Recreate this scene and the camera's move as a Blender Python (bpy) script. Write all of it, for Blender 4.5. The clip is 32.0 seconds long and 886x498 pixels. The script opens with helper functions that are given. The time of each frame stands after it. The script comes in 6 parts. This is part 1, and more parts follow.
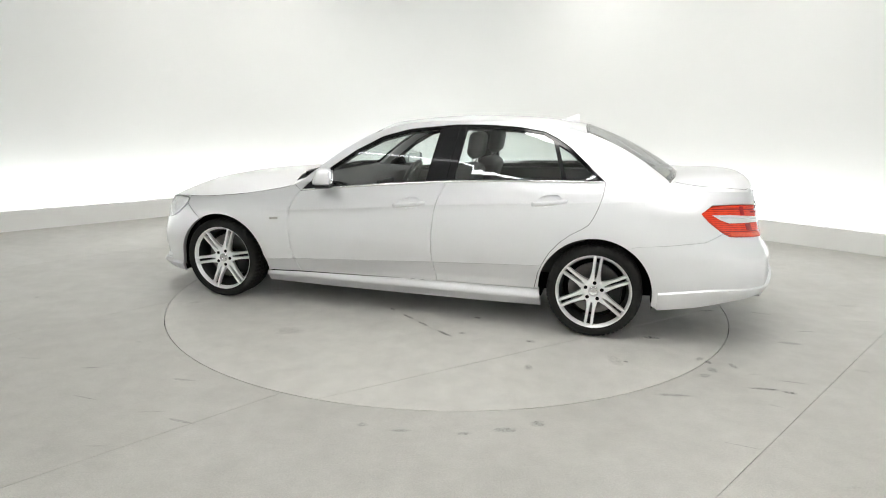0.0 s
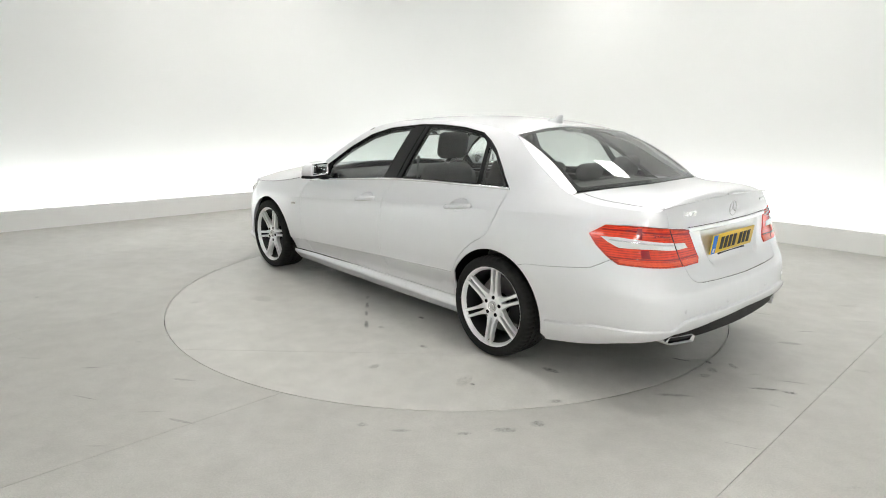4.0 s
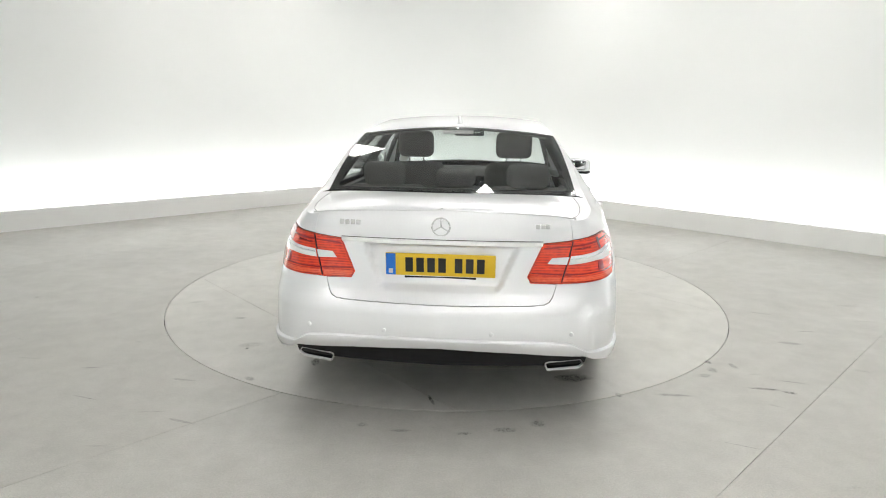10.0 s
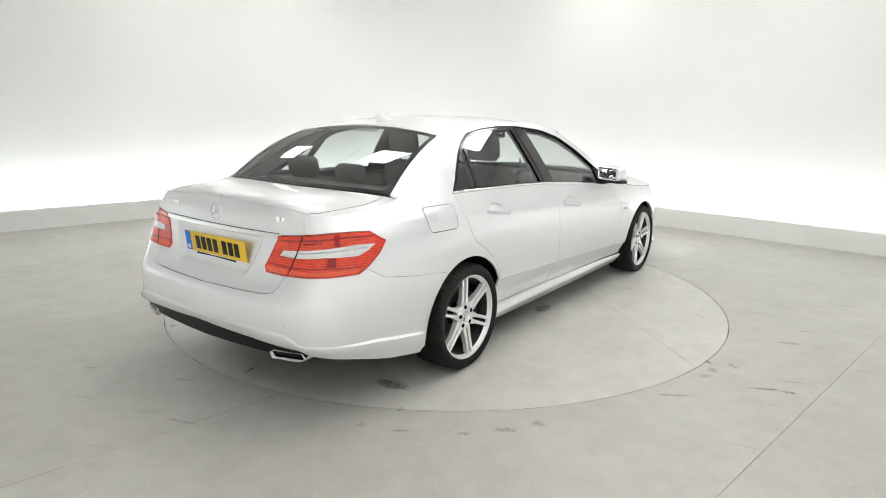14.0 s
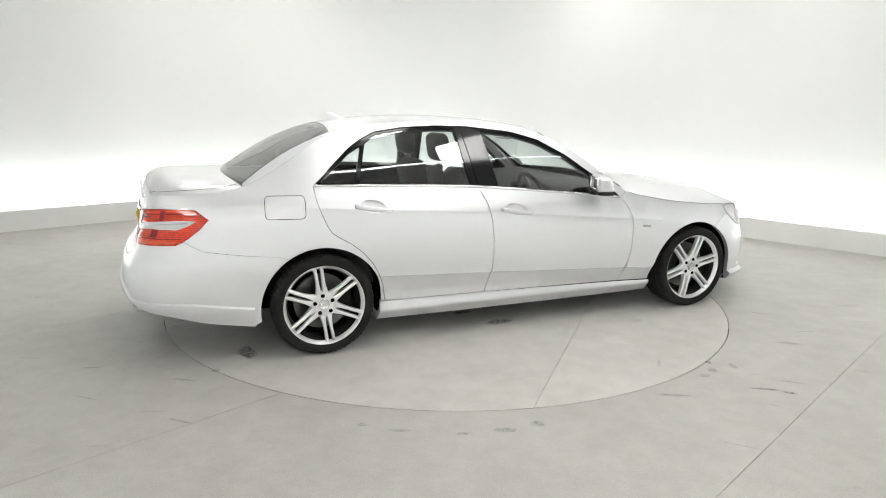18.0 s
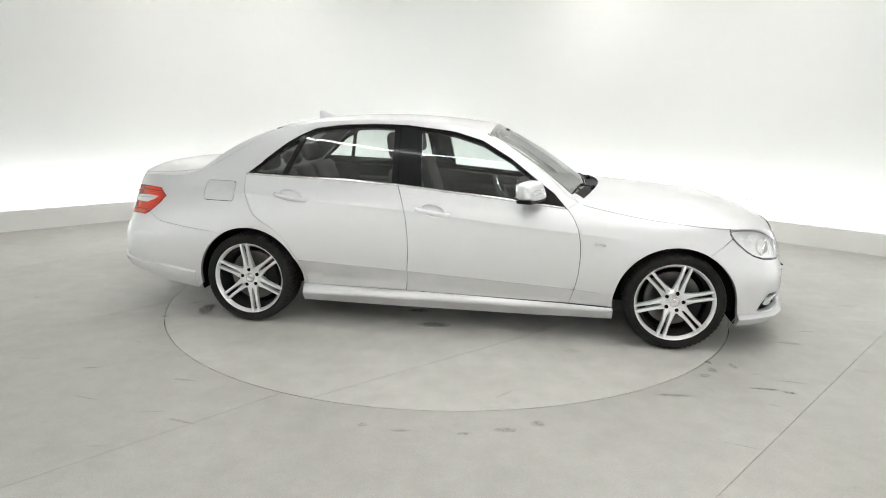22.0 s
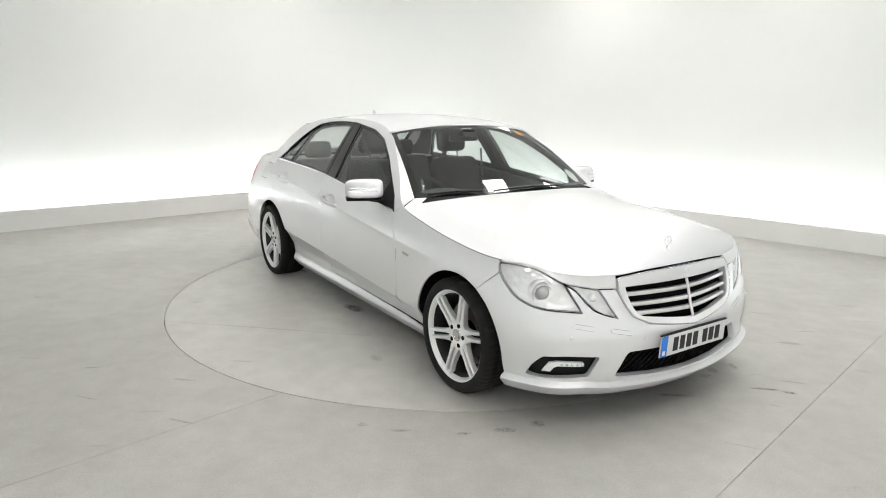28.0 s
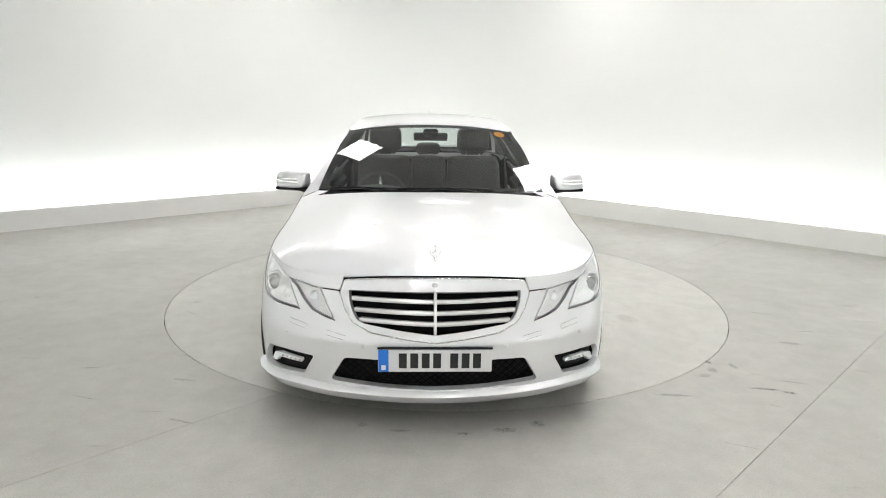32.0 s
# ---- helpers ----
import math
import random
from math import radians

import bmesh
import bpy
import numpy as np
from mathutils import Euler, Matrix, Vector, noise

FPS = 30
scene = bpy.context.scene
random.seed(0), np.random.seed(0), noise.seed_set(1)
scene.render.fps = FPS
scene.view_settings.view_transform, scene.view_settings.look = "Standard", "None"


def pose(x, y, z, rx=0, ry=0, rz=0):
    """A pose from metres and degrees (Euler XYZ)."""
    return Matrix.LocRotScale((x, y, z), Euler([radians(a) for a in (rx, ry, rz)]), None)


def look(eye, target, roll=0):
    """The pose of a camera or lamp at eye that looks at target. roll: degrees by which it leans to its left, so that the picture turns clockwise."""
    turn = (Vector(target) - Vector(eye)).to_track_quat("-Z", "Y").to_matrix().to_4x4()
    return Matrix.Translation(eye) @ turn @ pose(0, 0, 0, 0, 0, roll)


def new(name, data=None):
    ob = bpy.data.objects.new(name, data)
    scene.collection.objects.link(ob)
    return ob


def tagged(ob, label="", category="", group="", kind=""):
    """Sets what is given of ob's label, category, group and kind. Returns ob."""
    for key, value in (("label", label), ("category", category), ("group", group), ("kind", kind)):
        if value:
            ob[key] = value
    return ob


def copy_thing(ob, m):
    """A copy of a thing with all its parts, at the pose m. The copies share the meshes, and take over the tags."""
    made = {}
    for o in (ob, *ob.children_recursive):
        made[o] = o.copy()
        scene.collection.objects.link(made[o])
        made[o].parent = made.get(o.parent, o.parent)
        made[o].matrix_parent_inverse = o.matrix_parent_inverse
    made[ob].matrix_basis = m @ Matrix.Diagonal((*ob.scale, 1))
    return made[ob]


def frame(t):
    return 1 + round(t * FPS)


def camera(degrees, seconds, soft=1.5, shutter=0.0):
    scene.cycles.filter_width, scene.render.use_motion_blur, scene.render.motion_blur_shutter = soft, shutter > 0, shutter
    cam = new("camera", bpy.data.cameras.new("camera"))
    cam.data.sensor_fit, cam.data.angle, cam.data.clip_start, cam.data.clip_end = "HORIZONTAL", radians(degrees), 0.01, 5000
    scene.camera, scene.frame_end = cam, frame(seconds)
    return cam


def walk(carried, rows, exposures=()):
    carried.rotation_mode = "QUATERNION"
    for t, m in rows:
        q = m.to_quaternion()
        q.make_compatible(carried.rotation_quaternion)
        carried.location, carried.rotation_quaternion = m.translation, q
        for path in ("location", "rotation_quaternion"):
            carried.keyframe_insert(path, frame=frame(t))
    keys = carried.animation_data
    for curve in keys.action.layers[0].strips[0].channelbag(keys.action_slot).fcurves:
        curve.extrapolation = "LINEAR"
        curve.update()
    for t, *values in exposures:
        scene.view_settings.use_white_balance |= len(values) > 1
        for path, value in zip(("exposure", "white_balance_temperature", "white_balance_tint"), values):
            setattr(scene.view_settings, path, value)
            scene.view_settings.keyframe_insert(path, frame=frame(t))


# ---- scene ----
from mathutils.geometry import delaunay_2d_cdt

# camera: stands still beside the turntable
cam = camera(69.39, 32.0, soft=1.0)
EYE = Vector((0.0, -5.204, 1.5366))
AIM = EYE + Vector((-0.00604, 0.97501, -0.22209))
STAND = look(EYE, AIM, 0.73)
walk(cam, [(0.0, STAND), (32.0, STAND)], exposures=[(0.0, 0.08), (32.0, 0.08)])

# world: a closed studio, so next to nothing from outside
world = bpy.data.worlds.new("world")
scene.world = world
world.use_nodes = True
world.node_tree.nodes["Background"].inputs[0].default_value = (0.9, 0.95, 1.0, 1)
world.node_tree.nodes["Background"].inputs[1].default_value = 0.05
PANEL_LIGHT, STRIP_LIGHT, LINE_LIGHT = 15.0, 12.0, 12.0


# ---- materials ----
def material(name, color, rough=0.5, metal=0.0, coat=0.0, noise_scale=0.0, vary=0.0, bump=0.0, bump_scale=80.0,
             transmission=0.0, ior=1.45, emit=0.0, alpha=1.0, rough_vary=0.0, coat_rough=0.03, glow=None, spec=0.5):
    m = bpy.data.materials.new(name)
    m.use_nodes = True
    nt = m.node_tree
    b = nt.nodes["Principled BSDF"]
    b.inputs["Base Color"].default_value = (*color, 1)
    b.inputs["Roughness"].default_value = rough
    b.inputs["Metallic"].default_value = metal
    b.inputs["Coat Weight"].default_value = coat
    b.inputs["Coat Roughness"].default_value = coat_rough
    b.inputs["Transmission Weight"].default_value = transmission
    b.inputs["IOR"].default_value = ior
    b.inputs["Alpha"].default_value = alpha
    b.inputs["Specular IOR Level"].default_value = spec
    if emit:
        b.inputs["Emission Color"].default_value = (*(glow or color), 1)
        b.inputs["Emission Strength"].default_value = emit
    tc = nt.nodes.new("ShaderNodeTexCoord")
    if vary or rough_vary:
        n1 = nt.nodes.new("ShaderNodeTexNoise")
        n1.inputs["Scale"].default_value = noise_scale
        n1.inputs["Detail"].default_value = 6
        nt.links.new(tc.outputs["Object"], n1.inputs["Vector"])
    if vary:
        mix = nt.nodes.new("ShaderNodeMix")
        mix.data_type = "RGBA"
        mix.inputs["A"].default_value = (*[c * (1 - vary) for c in color], 1)
        mix.inputs["B"].default_value = (*[min(1, c * (1 + vary)) for c in color], 1)
        nt.links.new(n1.outputs["Fac"], mix.inputs["Factor"])
        nt.links.new(mix.outputs["Result"], b.inputs["Base Color"])
    if rough_vary:
        mr = nt.nodes.new("ShaderNodeMapRange")
        mr.inputs["To Min"].default_value = max(0, rough - rough_vary)
        mr.inputs["To Max"].default_value = rough + rough_vary
        nt.links.new(n1.outputs["Fac"], mr.inputs["Value"])
        nt.links.new(mr.outputs["Result"], b.inputs["Roughness"])
    if bump:
        n2 = nt.nodes.new("ShaderNodeTexNoise")
        n2.inputs["Scale"].default_value = bump_scale
        n2.inputs["Detail"].default_value = 4
        nt.links.new(tc.outputs["Object"], n2.inputs["Vector"])
        bp = nt.nodes.new("ShaderNodeBump")
        bp.inputs["Strength"].default_value = bump
        bp.inputs["Distance"].default_value = 0.002
        nt.links.new(n2.outputs["Fac"], bp.inputs["Height"])
        nt.links.new(bp.outputs["Normal"], b.inputs["Normal"])
    return m


def concrete(name, base):
    """Power-floated concrete: cloudy tone, fine grain, scattered dark scuffs."""
    m = bpy.data.materials.new(name)
    m.use_nodes = True
    nt = m.node_tree
    b = nt.nodes["Principled BSDF"]
    tc = nt.nodes.new("ShaderNodeTexCoord")

    def noise_node(scale, detail, rough=0.55):
        n = nt.nodes.new("ShaderNodeTexNoise")
        n.inputs["Scale"].default_value, n.inputs["Detail"].default_value, n.inputs["Roughness"].default_value = scale, detail, rough
        nt.links.new(tc.outputs["Object"], n.inputs["Vector"])
        return n

    def ramp(n, lo, hi, a, c):
        r = nt.nodes.new("ShaderNodeMapRange")
        r.inputs["From Min"].default_value, r.inputs["From Max"].default_value = lo, hi
        r.inputs["To Min"].default_value, r.inputs["To Max"].default_value = a, c
        nt.links.new(n.outputs["Fac"], r.inputs["Value"])
        return r

    def mul(a, c):
        k = nt.nodes.new("ShaderNodeMath")
        k.operation = "MULTIPLY"
        nt.links.new(a.outputs[0], k.inputs[0])
        nt.links.new(c.outputs[0], k.inputs[1])
        return k

    cloud = ramp(noise_node(0.9, 5), 0.3, 0.7, 0.93, 1.06)
    mottle = ramp(noise_node(7.0, 8, 0.65), 0.3, 0.7, 0.92, 1.08)
    grain = ramp(noise_node(120.0, 6, 0.85), 0.3, 0.7, 0.80, 1.20)
    scuff = ramp(noise_node(3.1, 9, 0.78), 0.27, 0.37, 0.78, 1.0)
    tone = mul(mul(cloud, mottle), mul(grain, scuff))
    col = nt.nodes.new("ShaderNodeVectorMath")
    col.operation = "SCALE"
    col.inputs[0].default_value = base
    nt.links.new(tone.outputs[0], col.inputs["Scale"])
    nt.links.new(col.outputs[0], b.inputs["Base Color"])
    rr = ramp(noise_node(2.2, 6), 0.3, 0.7, 0.34, 0.5)
    nt.links.new(rr.outputs[0], b.inputs["Roughness"])
    bp = nt.nodes.new("ShaderNodeBump")
    bp.inputs["Strength"].default_value, bp.inputs["Distance"].default_value = 0.25, 0.001
    nt.links.new(noise_node(60.0, 6, 0.7).outputs["Fac"], bp.inputs["Height"])
    nt.links.new(bp.outputs["Normal"], b.inputs["Normal"])
    return m


M_FLOOR = concrete("floor_concrete", (0.485, 0.475, 0.443))
M_DISC = concrete("disc_concrete", (0.585, 0.573, 0.535))
M_WALL = material("wall_paint", (0.885, 0.895, 0.88), 0.75, noise_scale=1.2, vary=0.012, bump=0.15, bump_scale=220)
M_PLINTH = material("plinth_paint", (0.89, 0.89, 0.87), 0.55, noise_scale=4, vary=0.02, bump=0.2, bump_scale=120)
M_CEIL = material("ceiling_paint", (0.58, 0.583, 0.575), 0.8, noise_scale=3, vary=0.03, bump=0.3, bump_scale=60)
M_PIT = material("pit_steel", (0.02, 0.02, 0.02), 0.8, spec=0.1)
M_PANEL = material("lamp_diffuser", (1, 1, 1), 0.6, emit=PANEL_LIGHT, glow=(1.0, 0.978, 0.950))
M_LINE = material("line_diffuser", (1, 1, 1), 0.6, emit=LINE_LIGHT, glow=(0.94, 0.97, 1.0))
M_STRIP = material("led_strip", (1, 1, 1), 0.6, emit=STRIP_LIGHT, glow=(0.96, 0.98, 1.0))
M_PAINT = material("silver_paint", (0.835, 0.838, 0.855), 0.44, metal=0.76, coat=0.7, noise_scale=900, vary=0.05, coat_rough=0.03)
M_BLACK = material("black_plastic", (0.012, 0.012, 0.013), 0.45, spec=0.25, noise_scale=40, vary=0.2, bump=0.2, bump_scale=300)
M_GLOSSBLACK = material("gloss_black_trim", (0.008, 0.008, 0.009), 0.12, coat=0.35, spec=0.3)
M_RUBBER = material("tyre_rubber", (0.020, 0.020, 0.019), 0.75, spec=0.2, noise_scale=60, vary=0.25, bump=0.3, bump_scale=200)
M_ALLOY = material("alloy_silver", (0.86, 0.86, 0.865), 0.3, metal=0.5, coat=0.5, noise_scale=300, vary=0.03)
M_BRIGHT = material("bright_trim", (0.88, 0.88, 0.885), 0.25, metal=0.3, coat=0.6, noise_scale=200, vary=0.03)
M_CHROME = material("chrome", (0.86, 0.86, 0.86), 0.08, metal=1.0)
M_SATIN = material("satin_chrome", (0.80, 0.80, 0.80), 0.2, metal=0.9)
M_DISCBRAKE = material("brake_steel", (0.16, 0.155, 0.15), 0.4, metal=0.9, noise_scale=50, vary=0.15)
M_INNER = material("inner_shell", (0.008, 0.008, 0.009), 0.9, spec=0.05)


def tinted_glass(name, tint, gloss=0.075):
    """Thin automotive pane: clear straight through with a tint, mirror-like gloss by angle."""
    m = bpy.data.materials.new(name)
    m.use_nodes = True
    nt = m.node_tree
    for n in list(nt.nodes):
        if n.type == "BSDF_PRINCIPLED":
            nt.nodes.remove(n)
    out = next(n for n in nt.nodes if n.type == "OUTPUT_MATERIAL")
    tr = nt.nodes.new("ShaderNodeBsdfTransparent")
    tr.inputs[0].default_value = (*tint, 1)
    gl = nt.nodes.new("ShaderNodeBsdfGlossy")
    gl.inputs["Roughness"].default_value = 0.015
    lw = nt.nodes.new("ShaderNodeLayerWeight")
    lw.inputs["Blend"].default_value = 0.5
    pw = nt.nodes.new("ShaderNodeMath")
    pw.operation = "POWER"
    pw.inputs[1].default_value = 4.5
    nt.links.new(lw.outputs["Facing"], pw.inputs[0])
    fr = nt.nodes.new("ShaderNodeMapRange")
    fr.inputs["To Min"].default_value, fr.inputs["To Max"].default_value = gloss, 1.0
    nt.links.new(pw.outputs[0], fr.inputs["Value"])
    mx = nt.nodes.new("ShaderNodeMixShader")
    nt.links.new(fr.outputs[0], mx.inputs[0])
    nt.links.new(tr.outputs[0], mx.inputs[1])
    nt.links.new(gl.outputs[0], mx.inputs[2])
    nt.links.new(mx.outputs[0], out.inputs[0])
    return m


M_GLASS = tinted_glass("window_glass", (0.86, 0.905, 0.885), 0.14)
M_LENS = tinted_glass("lamp_lens", (0.985, 0.99, 0.99), 0.06)


def ribbed_lens(name, dark, light, scale):
    """Coloured lamp plastic with fine ribs behind a glossy face."""
    m = material(name, light, 0.22, coat=0.7)
    nt = m.node_tree
    b = nt.nodes["Principled BSDF"]
    tc = nt.nodes.new("ShaderNodeTexCoord")
    w = nt.nodes.new("ShaderNodeTexWave")
    w.bands_direction = "Z"
    w.inputs["Scale"].default_value, w.inputs["Distortion"].default_value = scale, 0.3
    v = nt.nodes.new("ShaderNodeTexVoronoi")
    v.inputs["Scale"].default_value = scale * 1.6
    nt.links.new(tc.outputs["Object"], w.inputs["Vector"])
    nt.links.new(tc.outputs["Object"], v.inputs["Vector"])
    add = nt.nodes.new("ShaderNodeMath")
    add.operation = "MULTIPLY"
    nt.links.new(w.outputs["Fac"], add.inputs[0])
    nt.links.new(v.outputs["Distance"], add.inputs[1])
    mx = nt.nodes.new("ShaderNodeMix")
    mx.data_type = "RGBA"
    mx.inputs["A"].default_value, mx.inputs["B"].default_value = (*light, 1), (*dark, 1)
    nt.links.new(add.outputs[0], mx.inputs["Factor"])
    nt.links.new(mx.outputs["Result"], b.inputs["Base Color"])
    bp = nt.nodes.new("ShaderNodeBump")
    bp.inputs["Strength"].default_value, bp.inputs["Distance"].default_value = 0.4, 0.002
    nt.links.new(w.outputs["Fac"], bp.inputs["Height"])
    nt.links.new(bp.outputs["Normal"], b.inputs["Normal"])
    return m


M_RED = ribbed_lens("red_lens", (0.42, 0.008, 0.005), (0.90, 0.055, 0.014), 26.0)
M_REDLIGHT = ribbed_lens("red_lens_light", (0.72, 0.035, 0.010), (0.92, 0.115, 0.040), 40.0)


def faceted(name, color, scale):
    """Bright lamp reflector pressed into small facets."""
    m = material(name, color, 0.16, metal=0.5)
    nt = m.node_tree
    b = nt.nodes["Principled BSDF"]
    tc = nt.nodes.new("ShaderNodeTexCoord")
    v = nt.nodes.new("ShaderNodeTexVoronoi")
    v.inputs["Scale"].default_value = scale
    nt.links.new(tc.outputs["Object"], v.inputs["Vector"])
    bp = nt.nodes.new("ShaderNodeBump")
    bp.inputs["Strength"].default_value, bp.inputs["Distance"].default_value = 0.8, 0.005
    nt.links.new(v.outputs["Distance"], bp.inputs["Height"])
    nt.links.new(bp.outputs["Normal"], b.inputs["Normal"])
    return m


M_FACET = faceted("lamp_facets", (0.95, 0.95, 0.96), 30.0)


# ---- mesh helpers ----
def mesh_object(name, verts, faces, mat, parent=None, label="", smooth=True, normals=None):
    me = bpy.data.meshes.new(name)
    me.from_pydata([tuple(v) for v in verts], [], [tuple(f) for f in faces])
    me.materials.append(mat)
    if smooth:
        me.polygons.foreach_set("use_smooth", [True] * len(me.polygons))
    me.update()
    if normals is not None:
        me.normals_split_custom_set_from_vertices([tuple(n) for n in normals])
    ob = new(name, me)
    if parent is not None:
        ob.parent = parent
    if label:
        ob["label"] = label
    return ob


def part(name, bm, mat, parent, label="", smooth=None):
    """One bmesh as one mesh object under a thing or a part. smooth: the angle in degrees under which edges are shaded smooth."""
    me = bpy.data.meshes.new(name)
    bmesh.ops.recalc_face_normals(bm, faces=bm.faces)
    if smooth:
        for f in bm.faces:
            f.smooth = True
        for e in bm.edges:
            if len(e.link_faces) == 2 and e.calc_face_angle(0) > radians(smooth):
                e.smooth = False
    bm.to_mesh(me)
    bm.free()
    me.materials.append(mat)
    ob = new(name, me)
    if parent is not None:
        ob.parent = parent
    if label:
        ob["label"] = label
    return ob


def box(bm, x0, y0, z0, x1, y1, z1, bevel=0.0, m=None):
    r = bmesh.ops.create_cube(bm, size=1.0, matrix=Matrix.LocRotScale(((x0 + x1) / 2, (y0 + y1) / 2, (z0 + z1) / 2), None, (x1 - x0, y1 - y0, z1 - z0)))
    vs = r["verts"]
    if bevel:
        es = list({e for v in vs for e in v.link_edges})
        g = bmesh.ops.bevel(bm, geom=es, offset=bevel, segments=3, profile=0.5, affect="EDGES")
        vs = list({v for f in g["faces"] for v in f.verts} | {v for v in vs if v.is_valid})
    if m is not None:
        bmesh.ops.transform(bm, matrix=m, verts=vs)
    return vs


def pchip(xs, ys, x):
    """Smooth interpolation without overshoot."""
    xs, ys, x = np.asarray(xs, float), np.asarray(ys, float), np.asarray(x, float)
    h = np.diff(xs)
    d = np.diff(ys) / h
    m = np.zeros(len(xs))
    for i in range(1, len(xs) - 1):
        if d[i - 1] * d[i] > 0:
            w1, w2 = 2 * h[i] + h[i - 1], h[i] + 2 * h[i - 1]
            m[i] = (w1 + w2) / (w1 / d[i - 1] + w2 / d[i])
    m[0], m[-1] = d[0], d[-1]
    x = np.clip(x, xs[0], xs[-1])
    k = np.clip(np.searchsorted(xs, x) - 1, 0, len(xs) - 2)
    t = (x - xs[k]) / h[k]
    return ((2 * t**3 - 3 * t**2 + 1) * ys[k] + (t**3 - 2 * t**2 + t) * h[k] * m[k]
            + (-2 * t**3 + 3 * t**2) * ys[k + 1] + (t**3 - t**2) * h[k] * m[k + 1])


def inside(px, py, poly):
    r = np.zeros(len(px), bool)
    n = len(poly)
    for i in range(n):
        x0, y0 = poly[i]
        x1, y1 = poly[(i + 1) % n]
        if y0 != y1:
            c = ((y0 > py) != (y1 > py)) & (px < (x1 - x0) * (py - y0) / (y1 - y0) + x0)
            r ^= c
    return r


def edge_distance(px, py, poly):
    r = np.full(len(px), 1e9)
    n = len(poly)
    for i in range(n):
        a, b = np.array(poly[i]), np.array(poly[(i + 1) % n])
        d = b - a
        q = max(d @ d, 1e-12)
        t = np.clip(((px - a[0]) * d[0] + (py - a[1]) * d[1]) / q, 0, 1)
        r = np.minimum(r, np.hypot(px - a[0] - t * d[0], py - a[1] - t * d[1]))
    return r


def shrink(poly, g):
    """The polygon with its sides moved inwards by g."""
    p = [np.array(q, float) for q in poly]
    n = len(p)
    area = sum(p[i][0] * p[(i + 1) % n][1] - p[(i + 1) % n][0] * p[i][1] for i in range(n))
    s = 1 if area > 0 else -1
    out = []
    for i in range(n):
        a, b, c = p[i - 1], p[i], p[(i + 1) % n]
        d0, d1 = b - a, c - b
        d0, d1 = d0 / max(np.hypot(*d0), 1e-9), d1 / max(np.hypot(*d1), 1e-9)
        n0, n1 = s * np.array((-d0[1], d0[0])), s * np.array((-d1[1], d1[0]))
        k = max(1 + n0 @ n1, 0.35)
        out.append(tuple(b + (n0 + n1) * g / k))
    return out


def dense(poly, step):
    out = []
    n = len(poly)
    for i in range(n):
        a, b = poly[i], poly[(i + 1) % n]
        k = max(1, int(math.hypot(b[0] - a[0], b[1] - a[1]) / step))
        out += [(a[0] + (b[0] - a[0]) * j / k, a[1] + (b[1] - a[1]) * j / k) for j in range(k)]
    return out


def rounded(poly, r, n=4):
    """The polygon with its corners rounded by r."""
    out = []
    k = len(poly)
    for i in range(k):
        a, b, c = (np.array(poly[j % k], float) for j in (i - 1, i, i + 1))
        la, lc = np.hypot(*(a - b)), np.hypot(*(c - b))
        q = min(r, la * 0.45, lc * 0.45)
        p0, p1 = b + (a - b) / la * q, b + (c - b) / lc * q
        for j in range(n + 1):
            t = j / n
            out.append(tuple((1 - t)**2 * p0 + 2 * t * (1 - t) * b + t * t * p1))
    return out


def fill(poly, holes, step, lines=()):
    """Triangles that fill a flat polygon with holes, with a grid of points inside."""
    loops = [dense(poly, step)] + [dense(h, step) for h in holes]
    pts, edges = [], []
    for lp in loops:
        o = len(pts)
        pts += lp
        edges += [(o + i, o + (i + 1) % len(lp)) for i in range(len(lp))]
    lo, hi = np.min(loops[0], axis=0), np.max(loops[0], axis=0)
    gx, gy = np.meshgrid(np.arange(lo[0] + step / 2, hi[0], step), np.arange(lo[1] + step / 2, hi[1], step))
    gx, gy = gx.ravel(), gy.ravel()
    ok = inside(gx, gy, loops[0])
    for h in loops[1:]:
        ok &= ~inside(gx, gy, h)
    gx, gy = gx[ok], gy[ok]
    if len(gx):
        d = edge_distance(gx, gy, loops[0])
        for h in loops[1:]:
            d = np.minimum(d, edge_distance(gx, gy, h))
        gx, gy = gx[d > step * 0.45], gy[d > step * 0.45]
    for ln in lines:
        q = np.array(ln)
        ok = inside(q[:, 0], q[:, 1], loops[0])
        d = edge_distance(q[:, 0], q[:, 1], loops[0])
        for h in loops[1:]:
            ok &= ~inside(q[:, 0], q[:, 1], h)
            d = np.minimum(d, edge_distance(q[:, 0], q[:, 1], h))
        ok &= d > 0.003
        if len(gx):
            near = np.array([np.min(np.hypot(q[:, 0] - a, q[:, 1] - b)) for a, b in zip(gx, gy)])
            gx, gy = gx[near > step * 0.35], gy[near > step * 0.35]
        o = len(pts)
        for i in range(len(q)):
            if ok[i]:
                if i and ok[i - 1]:
                    edges.append((len(pts) - 1, len(pts)))
                pts.append(tuple(q[i]))
    pts += list(zip(gx, gy))
    v, _, f, *_ = delaunay_2d_cdt([Vector(q) for q in pts], edges, [], 0, 1e-7)
    v = np.array([tuple(q) for q in v])
    f = np.array([tuple(t) for t in f if len(t) == 3])
    c = v[f].mean(axis=1)
    ok = inside(c[:, 0], c[:, 1], loops[0])
    for h in loops[1:]:
        ok &= ~inside(c[:, 0], c[:, 1], h)
    return v, f[ok]


